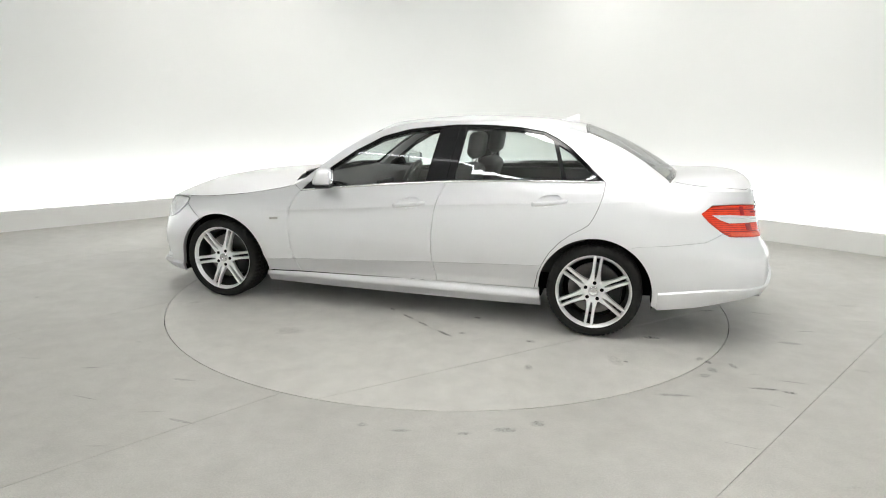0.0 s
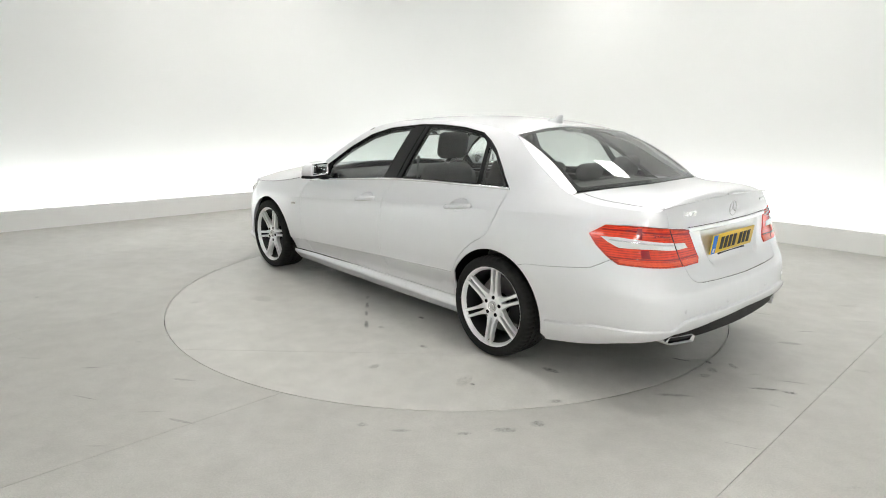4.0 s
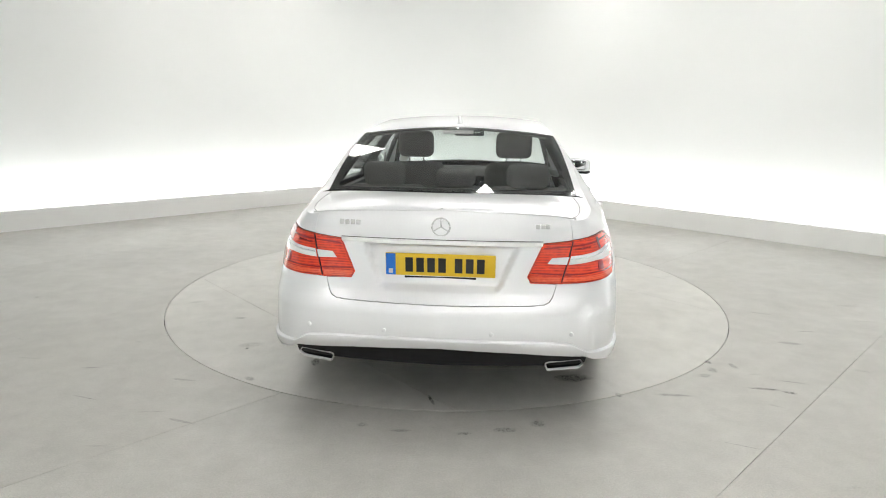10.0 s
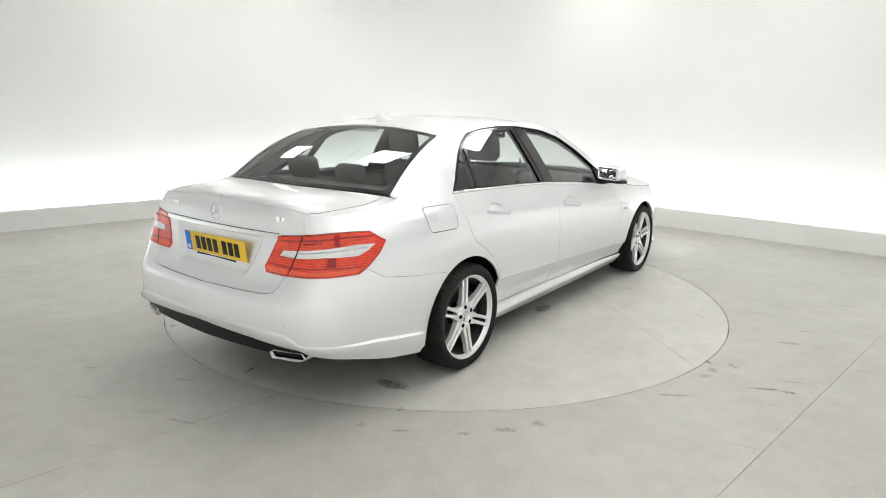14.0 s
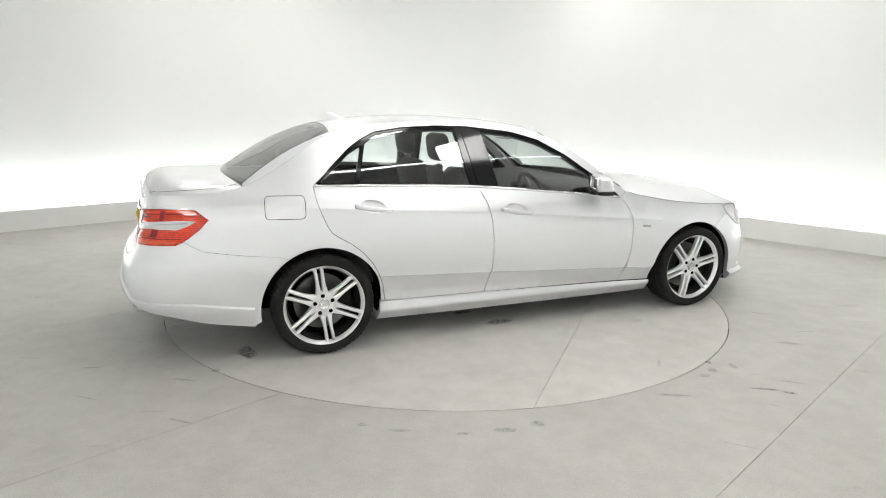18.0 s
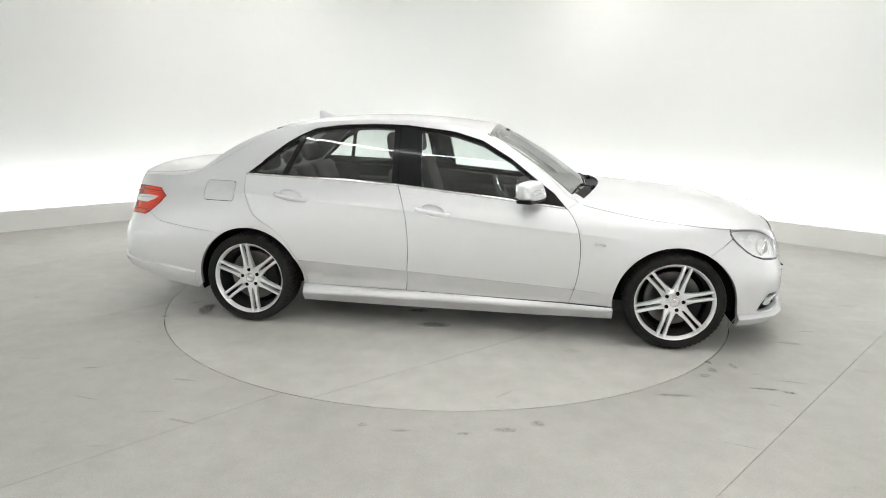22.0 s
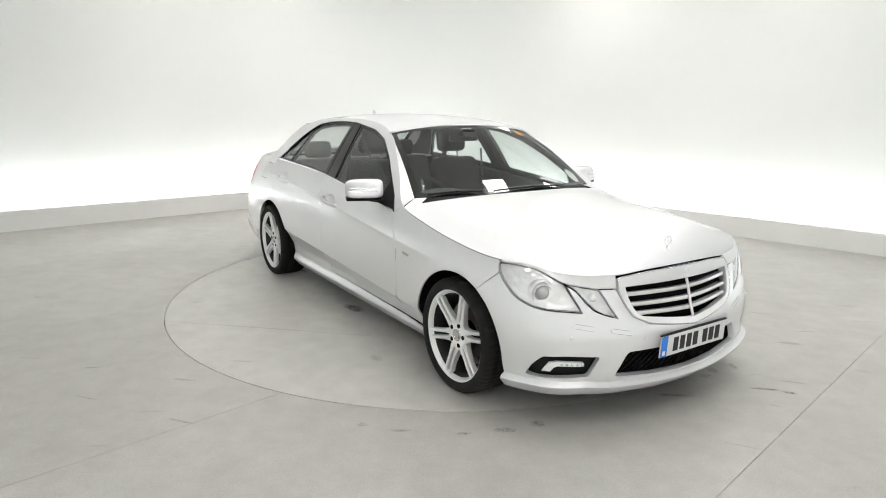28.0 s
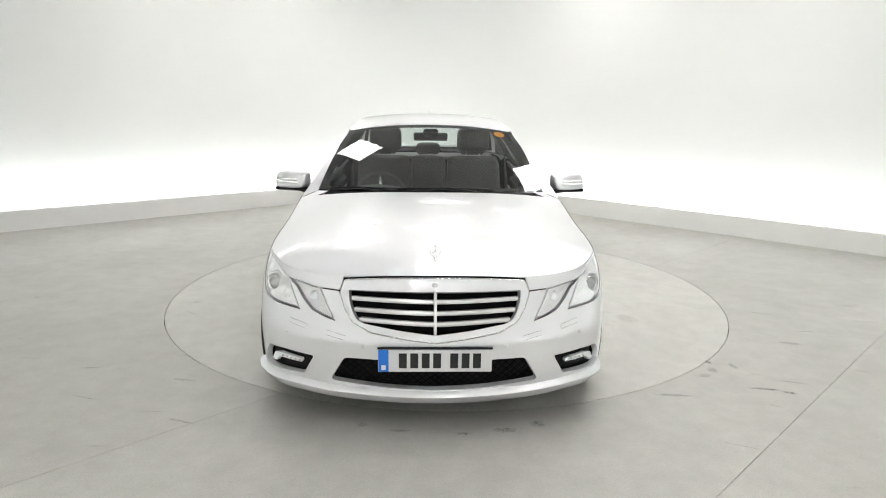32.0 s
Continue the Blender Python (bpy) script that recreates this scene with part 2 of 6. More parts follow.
def skin(name, poly, surf, mat, parent, label="", holes=(), step=0.03, thick=0.010, gap=0.0, off=0.0, lines=()):
    """A curved panel: the polygon (with holes) in the two coordinates of surf, laid on that surface, with its rim turned in by thick."""
    if gap:
        poly, holes = shrink(poly, gap), [shrink(h, -gap) for h in holes]
    uv, tri = fill(poly, holes, step, lines)
    e = 2e-4
    p = surf(uv[:, 0], uv[:, 1])
    du = surf(uv[:, 0] + e, uv[:, 1]) - surf(uv[:, 0] - e, uv[:, 1])
    dv = surf(uv[:, 0], uv[:, 1] + e) - surf(uv[:, 0], uv[:, 1] - e)
    n = np.cross(du, dv)
    n /= np.maximum(np.linalg.norm(n, axis=1), 1e-12)[:, None]
    way = p - np.array((p[:, 0].mean() * 0.6, 0, 0.5))
    if (n * way).sum() < 0:
        n = -n
    p = p + n * off
    g = np.cross(p[tri[:, 1]] - p[tri[:, 0]], p[tri[:, 2]] - p[tri[:, 0]])
    flip = (g * n[tri].mean(axis=1)).sum(axis=1) < 0
    tri[flip] = tri[flip][:, ::-1]
    verts, faces, norm = [tuple(q) for q in p], [tuple(int(i) for i in t) for t in tri], [tuple(q) for q in n]
    if thick:
        seen = {}
        for a, b, c in faces:
            for i, j in ((a, b), (b, c), (c, a)):
                if (j, i) in seen:
                    del seen[(j, i)]
                else:
                    seen[(i, j)] = 1
        back = {}
        rim = []
        for i, j in seen:
            for k in (i, j):
                if k not in back:
                    back[k] = len(verts)
                    out = np.zeros(3)
                    verts += [tuple(p[k]), tuple(p[k] - n[k] * thick)]
                    norm += [out, out]
            a, b = back[i], back[j]
            rim.append((b, a, a + 1, b + 1))
            d = np.cross(p[j] - p[i], n[i])
            d /= max(np.linalg.norm(d), 1e-9)
            for k in (a, a + 1, b, b + 1):
                norm[k] = norm[k] + d
        norm = [q if np.dot(q, q) > 1e-9 else (0, 0, 1) for q in norm]
        norm = [tuple(np.array(q) / np.linalg.norm(q)) for q in norm]
        faces += rim
    return mesh_object(name, verts, faces, mat, parent, label, True, norm)


def grid_skin(name, surf, us, vs, mat, parent, label="", thick=0.0):
    """A four-sided curved panel over the ranges us and vs of surf."""
    U, V = np.meshgrid(us, vs, indexing="ij")
    u, v = U.ravel(), V.ravel()
    e = 1e-3
    p = surf(u, v)
    n = np.cross(surf(u + e, v) - surf(u - e, v), surf(u, v + e) - surf(u, v - e))
    n /= np.maximum(np.linalg.norm(n, axis=1), 1e-12)[:, None]
    if (n * (p - np.array((p[:, 0].mean() * 0.6, 0, 0.5)))).sum() < 0:
        n = -n
    a, b = len(us), len(vs)
    faces = [(i * b + j, (i + 1) * b + j, (i + 1) * b + j + 1, i * b + j + 1) for i in range(a - 1) for j in range(b - 1)]
    fa = np.array(faces)
    q = np.cross(p[fa[:, 2]] - p[fa[:, 0]], p[fa[:, 3]] - p[fa[:, 1]])
    if (q * n[fa[:, 0]]).sum() < 0:
        faces = [f[::-1] for f in faces]
    verts, norm = list(p), list(n)
    if thick:
        o = len(verts)
        verts += list(p - n * thick)
        norm += list(-n)
        back = [tuple(o + i for i in f[::-1]) for f in faces]
        rim = [i * b for i in range(a)] + [(a - 1) * b + j for j in range(1, b)] + [i * b + b - 1 for i in range(a - 2, -1, -1)] + [j for j in range(b - 2, 0, -1)]
        side = [(rim[i], rim[(i + 1) % len(rim)], o + rim[(i + 1) % len(rim)], o + rim[i]) for i in range(len(rim))]
        faces = faces + back + side
    return mesh_object(name, verts, faces, mat, parent, label, True, norm)


def tube(name, pts, r, mat, parent, label="", sides=8, flat=1.0, closed=False):
    """A rod of radius r along points."""
    pts = [Vector(q) for q in pts]
    verts, faces = [], []
    n = len(pts)
    for i, q in enumerate(pts):
        a, b = pts[i - 1 if (i or closed) else 0], pts[(i + 1) % n if (i < n - 1 or closed) else n - 1]
        t = (b - a).normalized()
        u = t.cross(Vector((0, 0, 1)))
        u = u.normalized() if u.length > 1e-4 else Vector((1, 0, 0))
        w = u.cross(t)
        for k in range(sides):
            c = 2 * math.pi * k / sides
            verts.append(q + u * (r * math.cos(c)) + w * (r * flat * math.sin(c)))
    for i in range(n if closed else n - 1):
        for k in range(sides):
            j = (i + 1) % n
            faces.append((i * sides + k, i * sides + (k + 1) % sides, j * sides + (k + 1) % sides, j * sides + k))
    if not closed:
        faces += [tuple(range(sides))[::-1], tuple(range((n - 1) * sides, n * sides))]
    return mesh_object(name, verts, faces, mat, parent, label)


def lathe(name, prof, mat, parent, label="", seg=64, axis="y", smooth=True):
    """A turned ring: prof holds (radius, offset along the axis)."""
    verts, faces = [], []
    k = len(prof)
    for i in range(seg):
        c, s = math.cos(2 * math.pi * i / seg), math.sin(2 * math.pi * i / seg)
        for r, h in prof:
            verts.append((r * c, h, r * s) if axis == "y" else (r * c, r * s, h))
    for i in range(seg):
        j = (i + 1) % seg
        for q in range(k - 1):
            faces.append((i * k + q, j * k + q, j * k + q + 1, i * k + q + 1))
    ob = mesh_object(name, verts, faces, mat, parent, label, smooth)
    return ob


# ---- studio ----
def room_path(d, r=1.5, n=10):
    """The room's outline, d outside the plinth's face: a skewed square with round corners."""
    dl, dr = np.array((0.764, 0.645)), np.array((0.755, -0.656))
    c0 = np.array((-0.56, 6.0))
    size = 10.6
    corners = [c0, c0 + dr * size, c0 + dr * size - dl * size, c0 - dl * size]
    out = []
    for i in range(4):
        a, b, c = corners[i - 1], corners[i], corners[(i + 1) % 4]
        u, v = (a - b) / np.linalg.norm(a - b), (c - b) / np.linalg.norm(c - b)
        half = math.acos(u @ v) / 2
        mid = (u + v) / np.linalg.norm(u + v)
        centre = b + mid * r / math.sin(half)
        p0 = math.atan2(*(-mid)[::-1])
        span = math.pi / 2 - half
        for j in range(n + 1):
            t = p0 + span * (1 - 2 * j / n)
            out.append(tuple(centre + (r + d) * np.array((math.cos(t), math.sin(t)))))
    return out


def band(name, prof, mat, label, category, smooth=40):
    """A closed profile (distance outside the plinth's face, height) swept round the room."""
    rings = [room_path(d) for d, _ in prof]
    k, n = len(prof), len(rings[0])
    bm = bmesh.new()
    vs = [[bm.verts.new((*rings[q][i], prof[q][1])) for q in range(k)] for i in range(n)]
    for i in range(n):
        for q in range(k):
            bm.faces.new((vs[i][q], vs[(i + 1) % n][q], vs[(i + 1) % n][(q + 1) % k], vs[i][(q + 1) % k]))
    return tagged(part(name, bm, mat, None, "", smooth), label, category, kind="structure")


CEIL = 3.7
band("wall", [(0.36, -0.05), (0.36, CEIL + 0.1), (0.56, CEIL + 0.1), (0.56, -0.05)], M_WALL, "smooth white painted studio wall with rounded corners", "wall")
band("plinth", [(0.0, 0.0), (0.0, 0.235), (0.005, 0.24), (0.055, 0.24), (0.06, 0.235), (0.06, 0.0)], M_PLINTH, "low white painted plinth along the foot of the wall", "plinth")
band("light_trough", [(0.06, -0.02), (0.06, 0.01), (0.36, 0.01), (0.36, -0.02)], M_PLINTH, "white floor of the light trough behind the plinth", "trough")
tagged(band("led_strip", [(0.12, 0.01), (0.12, 0.05), (0.22, 0.05), (0.22, 0.01)], M_STRIP, "glowing white light strip hidden behind the plinth", "light strip"), kind="structure")

RING = 2.197


def seams(offsets, reach=12.0):
    """Long strips between saw cuts that run along (1, 1)."""
    d, q = np.array((1, 1)) / math.sqrt(2), np.array((-1, 1)) / math.sqrt(2)
    lines = sorted(o / math.sqrt(2) for o in offsets)
    ends = [-reach] + lines + [reach]
    return [(a + (0.0012 if i else 0), b - (0.0012 if i < len(ends) - 2 else 0), d, q, reach) for i, (a, b) in enumerate(zip(ends, ends[1:]))]


def clip(poly, n, c):
    """The part of a convex polygon where n . p <= c."""
    out = []
    for i in range(len(poly)):
        a, b = np.array(poly[i]), np.array(poly[(i + 1) % len(poly)])
        da, db = a @ n - c, b @ n - c
        if da <= 0:
            out.append(tuple(a))
        if da * db < 0:
            out.append(tuple(a + (b - a) * da / (da - db)))
    return out


def slab(parent, poly, hole_r, mat, top=0.0, depth=0.03):
    """One concrete slab with its edges, less the round pit."""
    ang = np.linspace(0, 2 * math.pi, 181)[:-1]
    circle = [(hole_r * math.cos(a), hole_r * math.sin(a)) for a in ang] if hole_r else None
    loops = [dense(poly, 0.3)] + ([circle] if circle else [])
    pts, edges = [], []
    for lp in loops:
        o = len(pts)
        pts += lp
        edges += [(o + i, o + (i + 1) % len(lp)) for i in range(len(lp))]
    v, _, f, *_ = delaunay_2d_cdt([Vector(p) for p in pts], edges, [], 0, 1e-6)
    v = np.array([tuple(p) for p in v])
    f = np.array([tuple(t) for t in f if len(t) == 3])
    c = v[f].mean(axis=1)
    ok = inside(c[:, 0], c[:, 1], poly)
    if circle:
        ok &= np.hypot(c[:, 0], c[:, 1]) > hole_r * 0.9995
    f = f[ok]
    if not len(f):
        return None
    bm = bmesh.new()
    vs = [bm.verts.new((*p, top)) for p in v]
    for t in f:
        bm.faces.new([vs[int(i)] for i in t])
    for q in [q for q in bm.verts if not q.link_faces]:
        bm.verts.remove(q)
    bmesh.ops.recalc_face_normals(bm, faces=bm.faces)
    for face in bm.faces:
        if face.normal.z < 0:
            face.normal_flip()
    rim = [e for e in bm.edges if len(e.link_faces) == 1]
    g = bmesh.ops.extrude_edge_only(bm, edges=rim)
    bmesh.ops.translate(bm, vec=(0, 0, -depth), verts=[q for q in g["geom"] if isinstance(q, bmesh.types.BMVert)])
    me = bpy.data.meshes.new("slab")
    bm.to_mesh(me)
    bm.free()
    me.materials.append(mat)
    ob = new("slab", me)
    ob.parent = parent
    return ob


def build_floor():
    ground = tagged(new("floor"), "grey power-floated concrete floor with saw-cut joints and scuffs", "floor", kind="structure")
    outer = room_path(0.05)
    for a, b, d, q, reach in seams((4.55, 1.7, -1.13, -4.0, -6.85)):
        p = clip(clip(outer, q, b), -q, -a)
        if len(p) > 2:
            slab(ground, p, RING, M_FLOOR)
    bm = bmesh.new()
    vs = [bm.verts.new((*p, -0.028)) for p in room_path(0.05)]
    bm.faces.new(vs)
    part("joint_bed", bm, M_PIT, ground, "dark bed under the joints")
    return ground


studio_floor = build_floor()


def build_turntable():
    table = tagged(new("turntable"), "round concrete turntable disc set flush in the floor", "turntable")
    r = RING - 0.006
    disc = [(r * math.cos(a), r * math.sin(a)) for a in np.linspace(0, 2 * math.pi, 181)[:-1]]
    turn = math.radians(47.0)
    d, q = np.array((math.cos(turn), math.sin(turn))), np.array((-math.sin(turn), math.cos(turn)))
    for a, b in ((-3, -1.19), (-1.19, 1.43), (1.43, 3)):
        p = clip(clip(disc, q, b - 0.0012), -q, -a - 0.0012)
        slab(table, p, 0, M_DISC, 0.0, 0.025)
    return table


turntable = build_turntable()


def stain(parent, x, y, rx, ry, turn, seed, mat):
    """A thin irregular smudge lying on the concrete."""
    rng = random.Random(seed)
    n = 22
    w = [1 + rng.uniform(-0.35, 0.35) for _ in range(n)]
    w = [(w[i - 1] + w[i] + w[(i + 1) % n]) / 3 for i in range(n)]
    c, s = math.cos(radians(turn)), math.sin(radians(turn))
    pts = []
    for i in range(n):
        a = 2 * math.pi * i / n
        u, v = rx * w[i] * math.cos(a), ry * w[i] * math.sin(a)
        pts.append((x + u * c - v * s, y + u * s + v * c, 0.0006))
    ob = mesh_object("stain", pts, [tuple(range(n))], mat, parent, "", False)
    ob.visible_shadow = False
    return ob


def smudge(name, color, cover):
    """Dark scuff that thins out in patches over the concrete."""
    m = bpy.data.materials.new(name)
    m.use_nodes = True
    nt = m.node_tree
    b = nt.nodes["Principled BSDF"]
    b.inputs["Base Color"].default_value = (*color, 1)
    b.inputs["Roughness"].default_value = 0.5
    tc = nt.nodes.new("ShaderNodeTexCoord")
    n = nt.nodes.new("ShaderNodeTexNoise")
    n.inputs["Scale"].default_value, n.inputs["Detail"].default_value, n.inputs["Roughness"].default_value = 45.0, 9, 0.8
    nt.links.new(tc.outputs["Object"], n.inputs["Vector"])
    r = nt.nodes.new("ShaderNodeMapRange")
    r.inputs["From Min"].default_value, r.inputs["From Max"].default_value = 0.38, 0.68
    r.inputs["To Max"].default_value = cover
    nt.links.new(n.outputs["Fac"], r.inputs["Value"])
    # thins out towards the rim of the mark
    sep = nt.nodes.new("ShaderNodeSeparateXYZ")
    nt.links.new(tc.outputs["Generated"], sep.inputs[0])
    flat = nt.nodes.new("ShaderNodeCombineXYZ")
    nt.links.new(sep.outputs["X"], flat.inputs["X"])
    nt.links.new(sep.outputs["Y"], flat.inputs["Y"])
    dist = nt.nodes.new("ShaderNodeVectorMath")
    dist.operation = "DISTANCE"
    dist.inputs[1].default_value = (0.5, 0.5, 0.0)
    nt.links.new(flat.outputs[0], dist.inputs[0])
    rim = nt.nodes.new("ShaderNodeMapRange")
    rim.inputs["From Min"].default_value, rim.inputs["From Max"].default_value = 0.25, 0.56
    rim.inputs["To Min"].default_value, rim.inputs["To Max"].default_value = 1.0, 0.0
    nt.links.new(dist.outputs["Value"], rim.inputs["Value"])
    k = nt.nodes.new("ShaderNodeMath")
    k.operation = "MULTIPLY"
    nt.links.new(r.outputs["Result"], k.inputs[0])
    nt.links.new(rim.outputs["Result"], k.inputs[1])
    nt.links.new(k.outputs[0], b.inputs["Alpha"])
    return m


M_SMUDGE, M_OIL, M_PALE = smudge("scuff", (0.14, 0.135, 0.12), 0.6), smudge("oil_mark", (0.045, 0.043, 0.038), 1.0), smudge("pale_scuff", (0.30, 0.27, 0.22), 0.3)


def scuffs():
    """Marks on the turntable and on the floor round it."""
    for n, (x, y, rx, ry, turn, m) in enumerate((
            (0.75, 1.31, 0.12, 0.07, 30, M_PALE), (0.24, 0.64, 0.06, 0.012, 140, M_SMUDGE), (0.08, 0.76, 0.09, 0.012, 143, M_OIL), (-0.08, 0.88, 0.08, 0.012, 145, M_OIL), (-0.28, 1.02, 0.12, 0.014, 145, M_OIL),
            (-0.42, 0.63, 0.035, 0.02, 20, M_OIL), (-0.40, 0.98, 0.03, 0.025, 20, M_SMUDGE), (-1.64, 0.66, 0.06, 0.025, 10, M_OIL), (-0.92, 1.42, 0.03, 0.04, 20, M_SMUDGE), (-1.42, 1.16, 0.10, 0.04, 120, M_PALE),
            (-0.87, 0.99, 0.035, 0.03, 0, M_SMUDGE), (-1.48, 1.15, 0.018, 0.014, 0, M_OIL), (-1.92, 0.96, 0.05, 0.02, 60, M_SMUDGE), (-2.07, -0.09, 0.09, 0.008, 22, M_OIL), (-1.70, -0.88, 0.12, 0.05, 100, M_OIL),
            (0.06, -0.88, 0.13, 0.055, 10, M_OIL), (-0.13, -0.60, 0.09, 0.04, 10, M_OIL), (-1.90, -1.10, 0.03, 0.02, 0, M_SMUDGE), (-1.20, -0.80, 0.08, 0.03, 10, M_SMUDGE), (0.63, -1.91, 0.10, 0.01, 50, M_PALE), (1.0, -1.2, 0.06, 0.04, 0, M_PALE), (1.3, 0.5, 0.14, 0.08, 30, M_PALE))):
        stain(turntable, x, y, rx, ry, turn, n + 3, m)
    for n, (x, y, rx, ry, turn, m) in enumerate((
            (-3.24, -0.38, 0.018, 0.015, 0, M_OIL), (1.78, -1.87, 0.10, 0.014, -12, M_OIL), (1.90, -1.91, 0.05, 0.015, -30, M_OIL), (1.25, -1.97, 0.11, 0.018, -8, M_SMUDGE), (0.30, -2.38, 0.07, 0.025, 10, M_SMUDGE), (0.46, -2.31, 0.045, 0.035, 20, M_SMUDGE),
            (-0.40, -2.35, 0.03, 0.02, 0, M_SMUDGE), (-0.21, -2.40, 0.05, 0.015, 0, M_SMUDGE), (0.09, -2.42, 0.04, 0.018, 0, M_SMUDGE), (1.60, -1.62, 0.03, 0.045, 0, M_SMUDGE), (1.62, -1.50, 0.02, 0.03, 0, M_OIL), (1.75, -1.55, 0.02, 0.05, 10, M_SMUDGE),
            (1.52, -1.70, 0.05, 0.02, 30, M_SMUDGE), (2.3, -1.15, 0.09, 0.025, -20, M_SMUDGE), (3.2, -0.3, 0.10, 0.02, 0, M_PALE), (2.5, -1.6, 0.06, 0.012, -25, M_PALE), (-1.95, -0.45, 0.06, 0.02, 30, M_PALE))):
        stain(studio_floor, x, y, rx, ry, turn, n + 103, m)
    # fine streaks dragged over the slabs
    rng = random.Random(41)
    for n in range(46):
        x, y = (rng.uniform(1.3, 4.2), rng.uniform(-3.0, -0.2)) if n < 30 else (rng.uniform(-4.0, -1.2), rng.uniform(-3.0, -0.6))
        if math.hypot(x, y) > RING + 0.12:
            stain(studio_floor, x, y, rng.uniform(0.03, 0.15), rng.uniform(0.003, 0.010), rng.uniform(-35, 10), n + 300, M_SMUDGE if rng.random() < 0.6 else M_PALE)


scuffs()


# ---- ceiling and its square lamps ----
def build_ceiling():
    bm = bmesh.new()
    lo = [bm.verts.new((*p, CEIL)) for p in room_path(0.36)]
    bm.faces.new(lo)
    g = bmesh.ops.extrude_face_region(bm, geom=bm.faces[:])
    bmesh.ops.translate(bm, vec=(0, 0, 0.1), verts=[v for v in g["geom"] if isinstance(v, bmesh.types.BMVert)])
    tagged(part("ceiling", bm, M_CEIL, None), "flat pale ceiling with square lamps", "ceiling", kind="structure")


build_ceiling()
LAMP_SIZE = 0.58


def ceiling_lamp():
    lamp = tagged(new("ceiling_light"), "square white flat ceiling light in a slim frame", "ceiling light", "ceiling lights")
    h = LAMP_SIZE / 2
    bm = bmesh.new()
    for a, b, c, d in ((-h - 0.02, -h - 0.02, h + 0.02, -h), (-h - 0.02, h, h + 0.02, h + 0.02), (-h - 0.02, -h, -h, h), (h, -h, h + 0.02, h)):
        box(bm, a, b, -0.03, c, d, 0.0)
    part("frame", bm, M_CEIL, lamp)
    bm = bmesh.new()
    box(bm, -h, -h, -0.02, h, h, -0.002)
    part("diffuser", bm, M_PANEL, lamp, "glowing white diffuser")
    return lamp


def place_lamps():
    """A slanting lattice of lamps all over the room."""
    first = ceiling_lamp()
    base, u, v = Vector((0.35, -1.25, CEIL - 0.001)), Vector((1.40, 1.40, 0)), Vector((-1.70, 1.85, 0))
    # the last four pairs are unseen lamps, added towards the camera as front fill
    spots = [base + u * i + v * j for i, j in ((0, 0), (1, 0), (2, 0), (0, 1), (1, 1), (2, 1), (0, 2), (1, 2), (0, -1), (-1, -1), (-2, -1), (-2, 0))]
    spots.append(Vector((1.65, -1.45, CEIL - 0.001)))
    first.matrix_basis = Matrix.Translation(spots[0]) @ pose(0, 0, 0, 0, 0, 44)
    for s in spots[1:]:
        copy_thing(first, Matrix.Translation(s) @ pose(0, 0, 0, 0, 0, 44))


place_lamps()


def line_lamp(a, b):
    """A slim linear light along the ceiling."""
    a, b = Vector(a), Vector(b)
    lamp = tagged(new("linear_light"), "slim glowing linear light along the pale ceiling", "linear light", "linear lights")
    n = (b - a).length
    bm = bmesh.new()
    for y0, y1 in ((-0.033, -0.018), (0.018, 0.033)):
        box(bm, 0.0, y0, -0.045, n, y1, 0.0, 0.003)
    part("housing", bm, M_CEIL, lamp, "white side rails")
    bm = bmesh.new()
    box(bm, 0.0, -0.017, -0.04, n, 0.017, -0.002)
    part("diffuser", bm, M_LINE, lamp, "glowing white diffuser")
    d = b - a
    lamp.matrix_basis = Matrix.Translation((a.x, a.y, CEIL - 0.001)) @ pose(0, 0, 0, 0, 0, math.degrees(math.atan2(d.y, d.x)))


line_lamp((0.05, -2.30), (-4.2, -0.42))
line_lamp((0.15, -2.30), (4.4, -0.48))


# ---- the saloon car: skin surfaces (x forward, y to its left, z up; origin on the floor, half way between the axles) ----
OUT_X = (2.262, 2.255, 2.232, 2.195, 2.14, 2.06, 1.94, 1.75, 1.44, 0.9, 0.2, -0.6, -1.44, -1.85, -2.15, -2.36, -2.47, -2.535, -2.578, -2.598, -2.604)
OUT_Y = (0.0, 0.14, 0.30, 0.47, 0.63, 0.766, 0.850, 0.899, 0.917, 0.920, 0.922, 0.922, 0.920, 0.912, 0.888, 0.840, 0.768, 0.660, 0.46, 0.22, 0.0)


def outline_table():
    k = np.arange(len(OUT_X))
    f = np.linspace(0, len(OUT_X) - 1, 1600)

    def soft(v):
        v = np.array(v, float)
        m = np.gradient(v)
        i = np.clip(f.astype(int), 0, len(v) - 2)
        t = f - i
        return ((2 * t**3 - 3 * t**2 + 1) * v[i] + (t**3 - 2 * t**2 + t) * m[i] + (-2 * t**3 + 3 * t**2) * v[i + 1] + (t**3 - t**2) * m[i + 1])
    x, y = soft(OUT_X), soft(OUT_Y)
    s = np.concatenate([[0], np.cumsum(np.hypot(np.diff(x), np.diff(y)))])
    return s, x, -np.maximum(y, 0)


T_S, T_X, T_Y = outline_table()
LEN = T_S[-1]
T_NX, T_NY = np.gradient(T_Y, T_S), -np.gradient(T_X, T_S)
T_NX, T_NY = -T_NX, -T_NY
T_NX[:3], T_NY[:3], T_NX[-3:], T_NY[-3:] = 1, 0, -1, 0
for _ in range(30):
    T_NX[1:-1], T_NY[1:-1] = (T_NX[:-2] + T_NX[1:-1] + T_NX[2:]) / 3, (T_NY[:-2] + T_NY[1:-1] + T_NY[2:]) / 3
_n = np.hypot(T_NX, T_NY)
T_NX, T_NY = T_NX / _n, T_NY / _n


